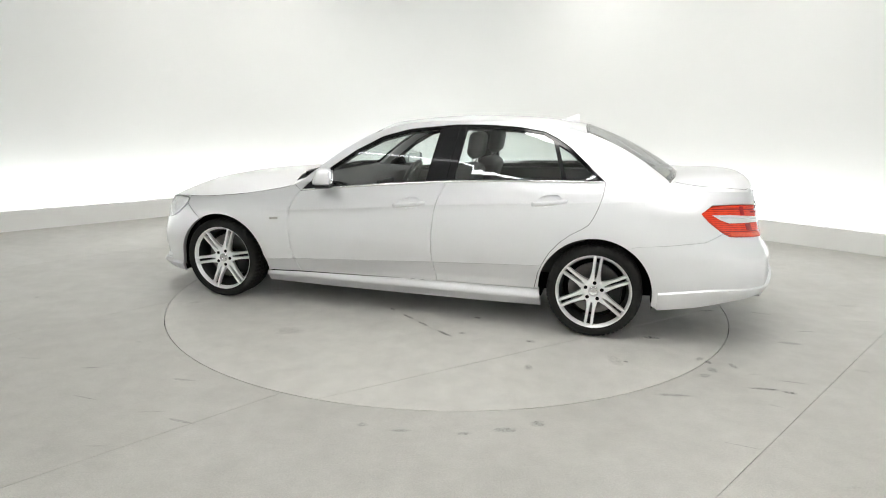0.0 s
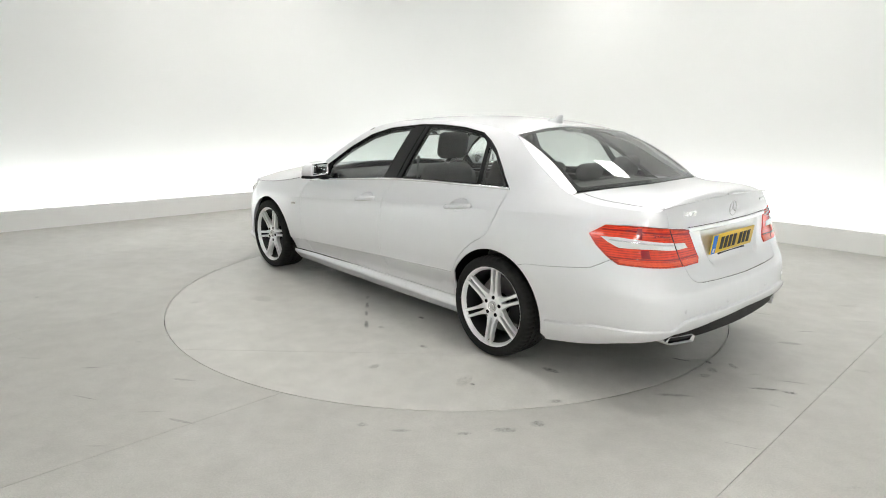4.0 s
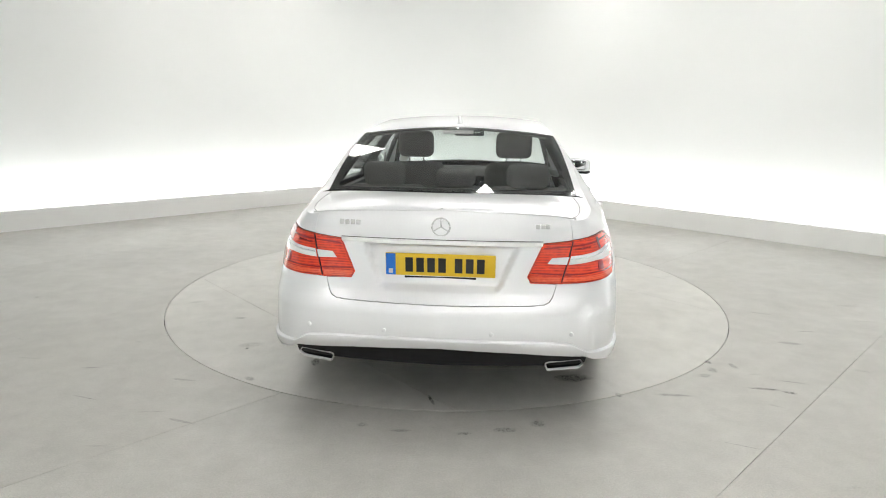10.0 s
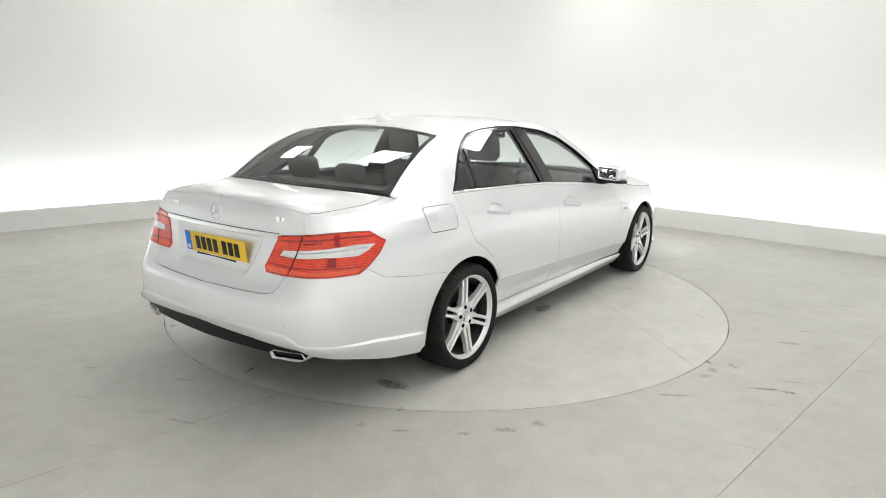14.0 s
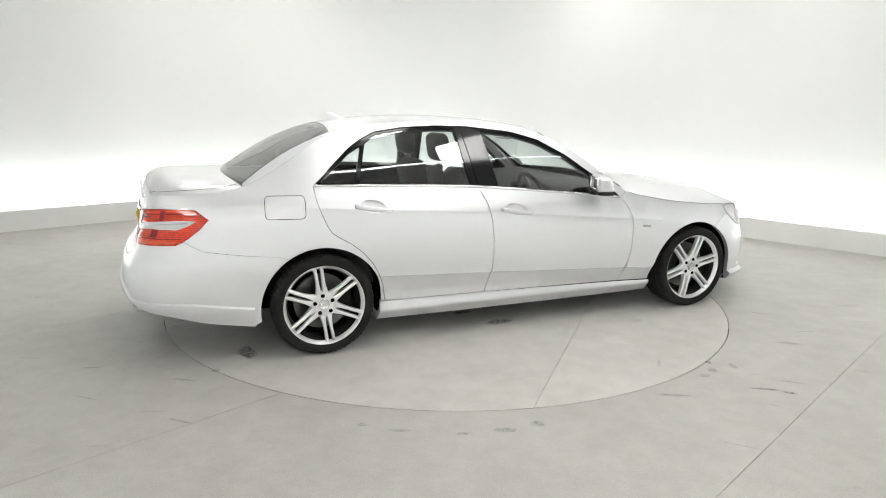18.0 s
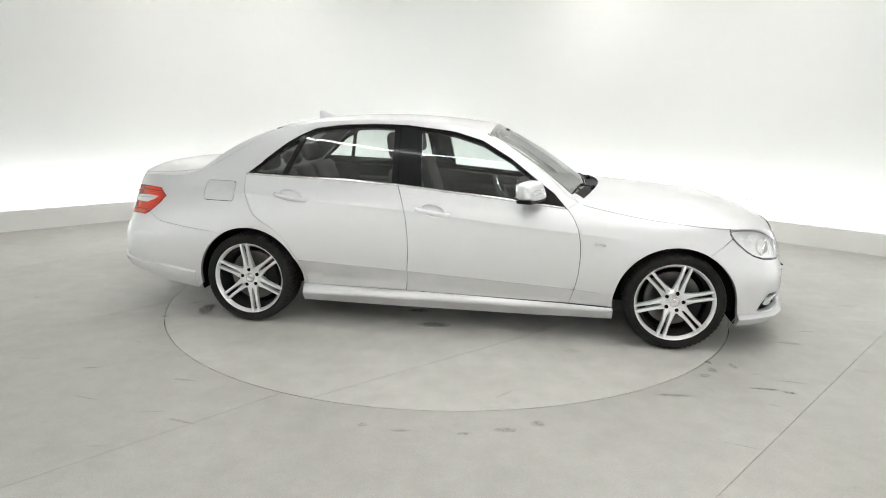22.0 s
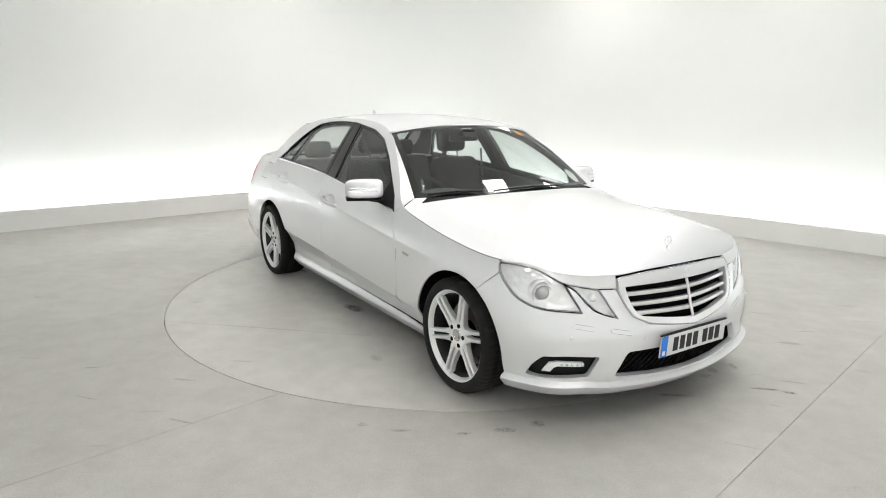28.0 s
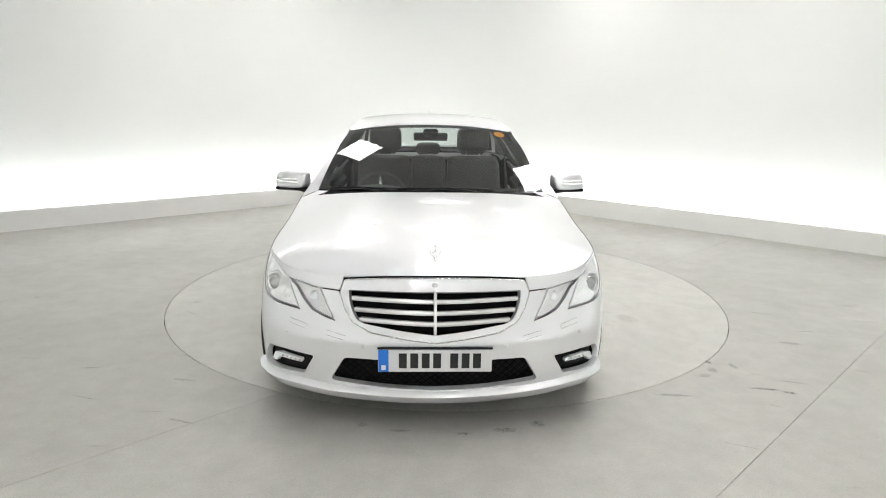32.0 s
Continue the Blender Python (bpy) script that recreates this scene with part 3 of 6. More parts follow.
def on_side(x):
    """The way along the outline to the place on the flank at x."""
    i = np.argmax(T_X)
    return float(np.interp(-x, -T_X[i:], T_S[i:]))


def on_nose(y):
    return float(np.interp(y, -T_Y[:400], T_S[:400])) * (1 if y >= 0 else -1) if y >= 0 else -on_nose(-y)


def on_tail(y):
    """Places on the tail, y to the right."""
    v = float(np.interp(abs(y), (-T_Y[:-500:-1]), T_S[:-500:-1]))
    return v if y >= 0 else 2 * LEN - v


LEVELS = (0.10, 0.20, 0.30, 0.45, 0.58, 0.68, 0.76, 0.86, 0.95, 1.03, 1.15, 1.30, 1.44)
SECTION = {
    on_nose(0.0): (0.08, 0.02, 0.00, 0.00, 0.035, 0.065, 0.105, 0.17, 0.22, 0.27, 0.33, 0.4, 0.47),
    on_nose(0.46): (0.08, 0.02, 0.00, 0.00, 0.040, 0.075, 0.115, 0.18, 0.23, 0.28, 0.34, 0.4, 0.47),
    on_nose(0.74): (0.07, 0.02, 0.00, 0.00, 0.025, 0.050, 0.085, 0.15, 0.21, 0.27, 0.33, 0.4, 0.47),
    on_side(1.72): (0.06, 0.025, 0.012, 0.00, 0.005, 0.018, 0.042, 0.10, 0.17, 0.23, 0.30, 0.39, 0.46),
    on_side(1.30): (0.06, 0.035, 0.020, 0.005, 0.00, 0.003, 0.018, 0.075, 0.14, 0.20, 0.27, 0.36, 0.45),
    on_side(0.70): (0.07, 0.045, 0.028, 0.008, 0.00, 0.000, 0.006, 0.034, 0.083, 0.135, 0.21, 0.31, 0.41),
    on_side(-0.40): (0.07, 0.045, 0.028, 0.008, 0.00, 0.000, 0.003, 0.020, 0.065, 0.116, 0.19, 0.295, 0.40),
    on_side(-1.44): (0.07, 0.045, 0.028, 0.008, 0.00, 0.000, 0.002, 0.016, 0.055, 0.105, 0.185, 0.292, 0.40),
    on_side(-1.95): (0.07, 0.035, 0.015, 0.002, 0.00, 0.006, 0.014, 0.040, 0.095, 0.170, 0.270, 0.37, 0.47),
    on_tail(0.74): (0.08, 0.035, 0.015, 0.000, 0.008, 0.045, 0.075, 0.110, 0.140, 0.185, 0.26, 0.34, 0.42),
    on_tail(0.46): (0.08, 0.035, 0.015, 0.000, 0.010, 0.075, 0.108, 0.128, 0.145, 0.175, 0.24, 0.32, 0.40),
    on_tail(0.0): (0.08, 0.035, 0.015, 0.000, 0.010, 0.080, 0.112, 0.130, 0.145, 0.175, 0.24, 0.32, 0.40),
}
G_S, G_Z = np.linspace(0, LEN, 561), np.linspace(LEVELS[0], LEVELS[-1], 265)


def inset_table():
    keys = sorted(SECTION)
    rows = np.array([pchip(LEVELS, SECTION[k], G_Z) for k in keys])
    return np.array([pchip(keys, rows[:, j], G_S) for j in range(len(G_Z))]).T


G_IN = inset_table()


MOULD_X, MOULD_Z = (-1.03, -0.31, 0.81, 0.97), (0.465, 0.43, 0.365, 0.35)
SKIRT_X, SKIRT_Z = (-2.604, -2.570, -2.545, -2.522, -2.42, -2.185, -1.845), (0.468, 0.462, 0.448, 0.408, 0.400, 0.384, 0.332)
CHIN_X, CHIN_Z = (1.83, 2.0, 2.14, 2.19, 2.235, 2.262), (0.236, 0.248, 0.244, 0.230, 0.224, 0.222)
SWAGE_X, SWAGE_Z = (-1.8, -1.24, -0.31, 0.33, 0.9, 1.3), (0.945, 0.905, 0.845, 0.785, 0.735, 0.70)


def flank_line(xs, zs, x0, x1, dz=0.0):
    return [(on_side(x), float(np.interp(x, xs, zs)) + dz) for x in np.linspace(x0, x1, max(2, int(abs(x1 - x0) / 0.02)))]


def wrap_line(xs, zs, s0, s1, dz=0.0):
    """A line of given height round the nose or the tail."""
    out = []
    for s in np.linspace(s0, s1, int(abs(s1 - s0) / 0.02)):
        a = 2 * LEN - s if s > LEN else abs(s)
        out.append((float(s), float(np.interp(np.interp(a, T_S, T_X), xs, zs)) + dz))
    return out


def side(s, z, out=0.0):
    """The car's flank, nose and tail as one wrapped sheet: s along the outline from the nose, z the height."""
    s, z = np.asarray(s, float), np.asarray(z, float)
    wrap = s > LEN
    a = np.where(wrap, 2 * LEN - s, np.abs(s))
    flip = np.where(wrap | (s < 0), -1.0, 1.0)
    x, y = np.interp(a, T_S, T_X), np.interp(a, T_S, T_Y)
    nx, ny = np.interp(a, T_S, T_NX), np.interp(a, T_S, T_NY)
    fs, fz = np.clip(a / LEN * 560, 0, 559.999), np.clip((z - G_Z[0]) / (G_Z[-1] - G_Z[0]) * 264, 0, 263.999)
    i, j = fs.astype(int), fz.astype(int)
    u, v = fs - i, fz - j
    d = G_IN[i, j] * (1 - u) * (1 - v) + G_IN[i + 1, j] * u * (1 - v) + G_IN[i, j + 1] * (1 - u) * v + G_IN[i + 1, j + 1] * u * v
    # swage line through the door handles, fading out at its ends
    c = z - np.interp(x, SWAGE_X, SWAGE_Z)
    fade = np.clip((1.25 - x) / 0.5, 0, 1) * np.clip((x + 2.1) / 0.5, 0, 1)
    d = d - fade * np.where(c > 0, 0.012 * np.exp(-c / 0.12), 0.012 * np.exp(c / 0.026))
    # step along the foot of the doors
    c = (np.interp(x, MOULD_X, MOULD_Z) - z) / 0.006
    d = d + (0.011 * np.clip(c, 0, 1) + 0.0021 * np.clip(c, 0, 18)) * ((x > -1.2) & (x < 1.08))
    d = d - out
    return np.stack([x - nx * d, flip * (y - ny * d), z], axis=-1)


EDGE = []


def edge_z(s):
    """Height of the upper edge of the flank: bonnet joint, screen pillar, roof rail, rear pillar, boot."""
    a = np.abs(np.asarray(s, float))
    keys = ((on_nose(0), 0.762), (on_nose(0.25), 0.756), (on_nose(0.44), 0.742), (on_nose(0.60), 0.748), (on_side(2.02), 0.776), (on_side(1.90), 0.795), (on_side(1.756), 0.793), (on_side(1.31), 0.828), (on_side(0.98), 0.882),
            (on_side(0.80), 0.925), (on_side(0.60), 1.085), (on_side(0.40), 1.225), (on_side(0.20), 1.335), (on_side(0.0), 1.385),
            (on_side(-0.3), 1.411), (on_side(-0.6), 1.415), (on_side(-1.0), 1.398), (on_side(-1.33), 1.340), (on_side(-1.6), 1.185),
            (on_side(-1.88), 1.043), (on_side(-2.08), 1.008), (on_tail(0.74), 1.002), (on_tail(0.5), 1.030), (on_tail(0), 1.046))
    if not EDGE:
        x = np.linspace(0, LEN, 2400)
        y = pchip([k[0] for k in keys], [k[1] for k in keys], x)
        r = 40
        ker = np.exp(-0.5 * (np.arange(-r, r + 1) / 14.0)**2)
        y = np.convolve(np.concatenate([y[r:0:-1], y, y[-2:-r - 2:-1]]), ker / ker.sum(), "valid")
        EDGE.append((x, y))
    return np.interp(a, *EDGE[0])


def lamp_top(s):
    """Upper edge of the lamps, below the bonnet's nose."""
    keys = ((on_nose(0.45), 0.683), (on_nose(0.56), 0.689), (on_nose(0.653), 0.707), (on_nose(0.737), 0.725), (on_side(2.029), 0.754), (on_side(1.965), 0.776), (on_side(1.891), 0.787), (on_side(1.808), 0.788), (on_side(1.742), 0.782))
    return pchip([k[0] for k in keys], [k[1] for k in keys], np.abs(s))


def along_lamp(s0, s1, n, drop=0.0):
    return [(s, float(lamp_top(s)) - drop) for s in np.linspace(s0, s1, n)]


def soft_curve(xs, ys, n=400, width=0.05):
    """A gently smoothed curve through points, for sheets that mirror the room."""
    x = np.linspace(xs[0], xs[-1], n)
    y = pchip(xs, ys, x)
    r = int(n * width * 2)
    k = np.exp(-0.5 * (np.arange(-r, r + 1) / (n * width * 0.8))**2)
    k /= k.sum()
    ext = np.concatenate([2 * y[0] - y[r:0:-1], y, 2 * y[-1] - y[-2:-r - 2:-1]])
    return x, np.convolve(ext, k, "valid")


def edge(s):
    return side(s, edge_z(s))


def crown(s0, s1, c_x, c_z, power):
    """A roof, bonnet or boot sheet that spans from one upper edge to the other; a runs from -1 (right) to 1 (left)."""
    sk = np.linspace(s0, s1, len(c_x))
    gx, gz = soft_curve(sk, c_x), soft_curve(sk, c_z)
    ts = np.linspace(s0, s1, 200)
    te = edge(ts)
    ge = [soft_curve(ts, te[:, q], 400, 0.06) for q in range(3)]

    def surf(s, a):
        e = edge(s)
        calm = np.stack([np.interp(s, *g) for g in ge], axis=-1)
        e = calm + (e - calm) * (np.abs(a)**12)[..., None]
        xc, zc = np.interp(s, *gx), np.interp(s, *gz)
        b = np.abs(a)
        return np.stack([xc + (e[..., 0] - xc) * a * a, np.abs(e[..., 1]) * a, zc - (zc - e[..., 2]) * b**power], axis=-1)
    return surf


def screen(a, b):
    """Windscreen: a across, b from foot to head."""
    x = (0.885 - 0.125 * a * a) * (1 - b) + (0.205 - 0.02 * a * a) * b
    y = (0.748 * (1 - b) + 0.600 * b) * a
    z = (0.978 - 0.012 * a * a) * (1 - b) + (1.385 - 0.042 * a * a) * b
    k = 0.022 * np.sin(np.pi * b)
    return np.stack([x + k * 0.5, y, z + k * 0.8], axis=-1)


def backlight(a, b):
    """Rear window: a across, b from foot to head."""
    x = (-1.955 + 0.085 * a * a) * (1 - b) + (-1.275 - 0.05 * a * a) * b
    y = (0.685 * (1 - b) + 0.590 * b) * a
    z = (1.066 - 0.010 * a * a) * (1 - b) + (1.392 - 0.040 * a * a) * b
    k = 0.030 * np.sin(np.pi * b)
    return np.stack([x - k * 0.5, y, z + k * 0.8], axis=-1)


def P(*pts):
    return [(on_side(x), z) for x, z in pts]


def arc(cx, cz, r, a0, a1, n=24):
    return [(on_side(cx + r * math.cos(radians(a0 + (a1 - a0) * i / n))), cz + r * math.sin(radians(a0 + (a1 - a0) * i / n))) for i in range(n + 1)]


def along_edge(s0, s1, n, drop=0.0):
    return [(s, float(edge_z(s)) - drop) for s in np.linspace(s0, s1, n)]


def both(poly, k):
    return [(s * k, z) for s, z in poly]


ARCH_F, ARCH_R = (1.437, 0.290, 0.382), (-1.443, 0.300, 0.378)
BELT = ((-1.475, 1.040), (-1.13, 1.030), (-0.76, 1.018), (-0.385, 0.998), (0.15, 0.950), (0.54, 0.912), (0.735, 0.888))
DLO_TOP = ((0.66, 0.965), (0.53, 1.055), (0.36, 1.180), (0.16, 1.290), (-0.04, 1.345), (-0.38, 1.382), (-0.61, 1.386), (-0.84, 1.376), (-1.03, 1.350), (-1.13, 1.305), (-1.22, 1.250), (-1.37, 1.125))
B_LINE = ((-0.385, 0.998), (-0.345, 0.90), (-0.318, 0.80), (-0.302, 0.66), (-0.30, 0.52), (-0.312, 0.38), (-0.325, 0.275))
DOOR_R = ((-1.035, 0.283), (-1.06, 0.40), (-1.095, 0.485), (-1.14, 0.565), (-1.20, 0.635), (-1.27, 0.692), (-1.34, 0.733), (-1.385, 0.765), (-1.415, 0.815), (-1.445, 0.89), (-1.465, 0.96), (-1.475, 1.04))
DOOR_F = ((0.735, 0.888), (0.775, 0.84), (0.808, 0.77), (0.828, 0.68), (0.832, 0.58), (0.825, 0.47), (0.805, 0.36), (0.778, 0.251))
SILL_TOP = ((-1.035, 0.283), (-0.325, 0.275), (0.778, 0.251), (1.062, 0.241))


HANDLES = ((-1.12, 0.903), (-0.135, 0.840))


def handle_cup(x0, z0):
    """Outline of the finger recess behind a door handle."""
    return [(on_side(x0 + 0.080 * math.cos(a)), z0 + 0.006 + 0.038 * math.sin(a) - 0.14 * 0.080 * math.cos(a)) for a in np.linspace(0, 2 * math.pi, 29)[:-1]]


def spot(s, z, out=0.0):
    return side(np.array(float(s)), np.array(float(z)), out)


def sweep(name, rows, mat, parent, label, smooth=30):
    """A strip through rows of points."""
    bm = bmesh.new()
    vs = [[bm.verts.new(tuple(p)) for p in r] for r in rows]
    for p, q in zip(vs, vs[1:]):
        for j in range(len(p) - 1):
            bm.faces.new((p[j], q[j], q[j + 1], p[j + 1]))
    bm.faces.new(vs[0])
    bm.faces.new(vs[-1])
    return part(name, bm, mat, parent, label, smooth)


def saloon_body(car):
    S = on_side
    flank = [flank_line(MOULD_X, MOULD_Z, -1.15, 1.07, 0.0003), flank_line(MOULD_X, MOULD_Z, -1.15, 1.07, -0.0063), flank_line(SWAGE_X, SWAGE_Z, -1.95, 1.2, 0.001), flank_line(SWAGE_X, SWAGE_Z, -1.95, 1.2, -0.008)]
    for k, name in ((1, "right"), (-1, "left")):
        # flank pressing: screen pillar, roof rail, rear pillar and rear wing
        poly = along_edge(S(0.80), S(-1.88), 60) + along_edge(S(-1.9), on_tail(0.66), 24)
        poly += [(on_tail(0.663), 0.919), (S(-2.395), 0.929), (S(-2.28), 0.928), (S(-2.155), 0.922), (S(-2.083), 0.870), (S(-2.131), 0.820), (S(-2.20), 0.768), (S(-2.225), 0.752), (S(-2.12), 0.695), (S(-1.90), 0.662)]
        poly += [(S(-1.70), 0.640)] + arc(*ARCH_R, 122, 0, 26) + P((-1.066, 0.287), (-1.037, 0.287)) + P(*DOOR_R[1:])
        poly += P(*DLO_TOP[::-1]) + P((0.735, 0.888))
        fuel = rounded(P((-1.765, 0.992), (-1.53, 0.992), (-1.535, 0.858), (-1.77, 0.862)), 0.03)
        skin("side_panel", both(poly, k), side, M_PAINT, car, "silver painted side pressing", holes=[both(fuel, k)] if k == 1 else (), gap=0.0010, lines=[both(q, k) for q in flank[2:]])
        if k == 1:
            skin("fuel_flap", both(fuel, k), side, M_PAINT, car, "silver fuel filler flap", gap=0.003)
        # doors
        cups = [handle_cup(x, z) for x, z in HANDLES]
        rear = P(*BELT[:4]) + P(*B_LINE[1:]) + P(*DOOR_R[:-1])
        skin("rear_door", both(rear, k), side, M_PAINT, car, "silver rear door", holes=[both(cups[0], k)], gap=0.0022, lines=[both(q, k) for q in flank])
        front = P(*BELT[3:]) + P(*DOOR_F[1:]) + P(*B_LINE[::-1])
        skin("front_door", both(front, k), side, M_PAINT, car, "silver front door", holes=[both(cups[1], k)], gap=0.0022, lines=[both(q, k) for q in flank])
        # front wing
        wing = along_edge(S(0.80), S(1.742), 24)[::-1] + P(*DOOR_F) + P((1.062, 0.241)) + arc(*ARCH_F, 184, 61, 30) + P((1.757, 0.737), (1.742, 0.768))
        skin("front_wing", both(wing, k), side, M_PAINT, car, "silver front wing", gap=0.0016, lines=[both(q, k) for q in flank])
        # sill skirt
        sill = P(*SILL_TOP) + P((1.068, 0.148), (0.6, 0.140), (-0.6, 0.142), (-1.085, 0.150), (-1.070, 0.284))
        skin("side_skirt", both(sill, k), lambda s, z: side(s, z, 0.002 + 0.022 * np.clip((0.268 - z) / 0.035, 0, 1)**1.5 - 0.045 * np.clip((0.215 - z) / 0.07, 0, 1)), M_PAINT, car, "silver side skirt", gap=0.002, thick=0.03, step=0.014)
        # dark shell close behind the panels, seen in the joints
        shell = along_edge(S(1.74), S(0.84), 20, 0.02) + P((0.75, 0.87)) + [(S(x), z - 0.014) for x, z in BELT[::-1]] + P((-1.52, 1.0), (-1.85, 0.97), (-2.06, 0.93), (-2.06, 0.68), (-1.9, 0.62), (-1.83, 0.45))
        shell += arc(ARCH_R[0], ARCH_R[1], ARCH_R[2] + 0.012, 158, 4, 24) + P((-1.05, 0.20), (1.03, 0.19)) + arc(ARCH_F[0], ARCH_F[1], ARCH_F[2] + 0.012, 176, 30, 24) + P((1.80, 0.55), (1.78, 0.66))
        skin("inner_shell", both(shell, k), lambda s, z: side(s, z, -0.0125), M_INNER, car, "dark inner shell", holes=[both(shrink(handle_cup(x, z), -0.012), k) for x, z in HANDLES], step=0.05, thick=0)
    # bonnet nose between grille and lamps
    for k in (1, -1):
        q = along_edge(on_nose(0.452), S(1.75), 26) + along_lamp(S(1.75), on_nose(0.464), 30)
        skin("bonnet_nose", both(q, k), side, M_PAINT, car, "silver lower edge of the bonnet", gap=0.0008, step=0.02)
    # bonnet, roof, boot
    h0, h1 = on_nose(0.0), S(0.80)
    hood = crown(h0 + 1e-4, h1, (2.150, 2.06, 1.90, 1.72, 1.52, 1.32, 1.12, 0.97), (0.764, 0.811, 0.871, 0.912, 0.940, 0.961, 0.978, 0.986), 2.6)
    grid_skin("bonnet", hood, np.concatenate([np.linspace(h0 + 0.002, S(1.9), 26), np.linspace(S(1.88), h1 - 0.005, 26)]), np.linspace(-0.997, 0.997, 41), M_PAINT, car, "silver bonnet with soft ridges", 0.01)
    for k in (1, -1):
        def corner(u, v, k=k):
            a = hood(np.full(np.shape(u), h1 - 0.006), (0.885 + 0.112 * u) * k)
            b = screen((0.90 + 0.10 * u) * k, np.full(np.shape(u), 0.0))
            r = a * (1 - v)[..., None] + b * v[..., None]
            return r + np.array((0, 0, -0.002))
        grid_skin("screen_corner", corner, np.linspace(0, 1, 8), np.linspace(0, 1, 7), M_PAINT, car, "silver panel at the foot of the screen")
        joint = [edge(np.array(s)) * np.array((1, k, 1)) + np.array((0, 0, 0.0006)) for s in np.linspace(S(1.75), S(0.83), 40)]
        tube("bonnet_joint", joint, 0.0013, M_INNER, car, "dark joint along the bonnet", 6)
    roof = crown(S(0.20), S(-1.33), (0.205, -0.05, -0.30, -0.55, -0.80, -1.05, -1.275), (1.388, 1.422, 1.442, 1.450, 1.446, 1.428, 1.394), 2.3)
    grid_skin("roof", roof, np.linspace(S(0.20), S(-1.33), 36), np.linspace(-1, 1, 33), M_PAINT, car, "silver roof panel", 0.01)
    b0, b1 = S(-1.885), on_tail(0.0)
    boot = crown(b0, b1 - 1e-4, (-1.95, -2.04, -2.13, -2.22, -2.31, -2.38, -2.428), (1.062, 1.070, 1.075, 1.078, 1.076, 1.068, 1.048), 4.6)
    grid_skin("rear_deck", boot, np.concatenate([np.linspace(b0, S(-2.3), 14), np.linspace(S(-2.32), b1 - 0.002, 26)]), np.linspace(-1, 1, 41), M_PAINT, car, "silver boot deck", 0.01)
    # pillars' inner returns beside the screens
    for k in (1, -1):
        def front_return(u, v, k=k):
            s = on_side(0.80) + (on_side(0.20) - on_side(0.80)) * u
            e = edge(s)
            w = screen(np.full(np.shape(u), -1.0), u)
            r = e * (1 - v)[..., None] + w * v[..., None]
            return r * np.array((1, k, 1))
        grid_skin("screen_pillar", front_return, np.linspace(0, 1, 24), np.linspace(0, 1, 5), M_PAINT, car, "silver screen pillar")

        def rear_return(u, v, k=k):
            s = on_side(-1.885) + (on_side(-1.33) - on_side(-1.885)) * u
            e = edge(s)
            w = backlight(np.full(np.shape(u), -1.0), u)
            r = e * (1 - v)[..., None] + w * v[..., None]
            return r * np.array((1, k, 1))
        grid_skin("rear_pillar", rear_return, np.linspace(0, 1, 24), np.linspace(0, 1, 5), M_PAINT, car, "silver rear pillar")
    # boot face between and under the tail lamps
    lid = [(on_tail(0.661), 0.917), (on_tail(0.661), 1.018)] + [(on_tail(y), float(edge_z(on_tail(abs(y))))) for y in np.linspace(0.62, -0.62, 25)] + [(on_tail(-0.661), 1.018), (on_tail(-0.661), 0.917)]
    low = [(0.503, 0.903), (0.421, 0.750), (0.436, 0.721), (0.563, 0.718), (0.547, 0.680), (0.536, 0.660), (0.520, 0.6438), (0.496, 0.634), (0.45, 0.630), (0.30, 0.626)]
    lid += [(on_tail(-y), z) for y, z in low] + [(on_tail(0), 0.622)] + [(on_tail(y), z) for y, z in low[::-1]]
    def lid_skin(s, z):
        y = np.abs(LEN - s)
        w = 0.30 + 0.095 * (z - 0.685) / 0.197
        f = np.clip((w - y) / 0.035, 0, 1) * np.clip((z - 0.672) / 0.035, 0, 1) * np.clip((0.888 - z) / 0.010, 0, 1)
        return side(s, z, -0.024 * f * f * (3 - 2 * f))
    skin("boot_lid", lid, lid_skin, M_PAINT, car, "silver boot lid with recessed plate panel", gap=0.001, step=0.016)
    # bumpers
    side_low = arc(*ARCH_F, 61, 2, 16) + [(S(1.835), 0.215), (S(1.95), 0.20)]
    nose_low = [(on_nose(0.62), 0.195), (on_nose(0.48), 0.195), (on_nose(0.25), 0.188)]
    lamp_low = [(on_nose(0.467), 0.680), (on_nose(0.555), 0.685), (on_nose(0.521), 0.628), (on_nose(0.471), 0.549), (on_nose(0.538), 0.567), (on_nose(0.590), 0.589), (on_nose(0.640), 0.636), (on_nose(0.678), 0.684), (on_nose(0.716), 0.708), (on_nose(0.723), 0.708)]
    lamp_low += [(on_nose(0.704), 0.682), (on_nose(0.667), 0.620), (on_nose(0.650), 0.585), (on_nose(0.722), 0.593), (S(2.022), 0.599), (S(1.957), 0.609), (S(1.897), 0.629), (S(1.848), 0.657), (S(1.785), 0.708), (S(1.759), 0.736)]
    half = lamp_low + side_low + nose_low
    poly = half + [(0, 0.185)] + [(-s, z) for s, z in half[::-1]]
    low_v = [(on_nose(0.15), 0.486), (on_nose(0.30), 0.508), (on_nose(0.388), 0.549), (on_nose(0.427), 0.600), (on_nose(0.460), 0.668)]
    poly += [(-s, z) for s, z in low_v[::-1]] + [(0, 0.468)] + low_v
    low_grille = rounded([(on_nose(-0.42), 0.383), (on_nose(0.42), 0.383), (on_nose(0.487), 0.268), (on_nose(0.25), 0.248), (0, 0.241), (on_nose(-0.25), 0.248), (on_nose(-0.487), 0.268)], 0.02)
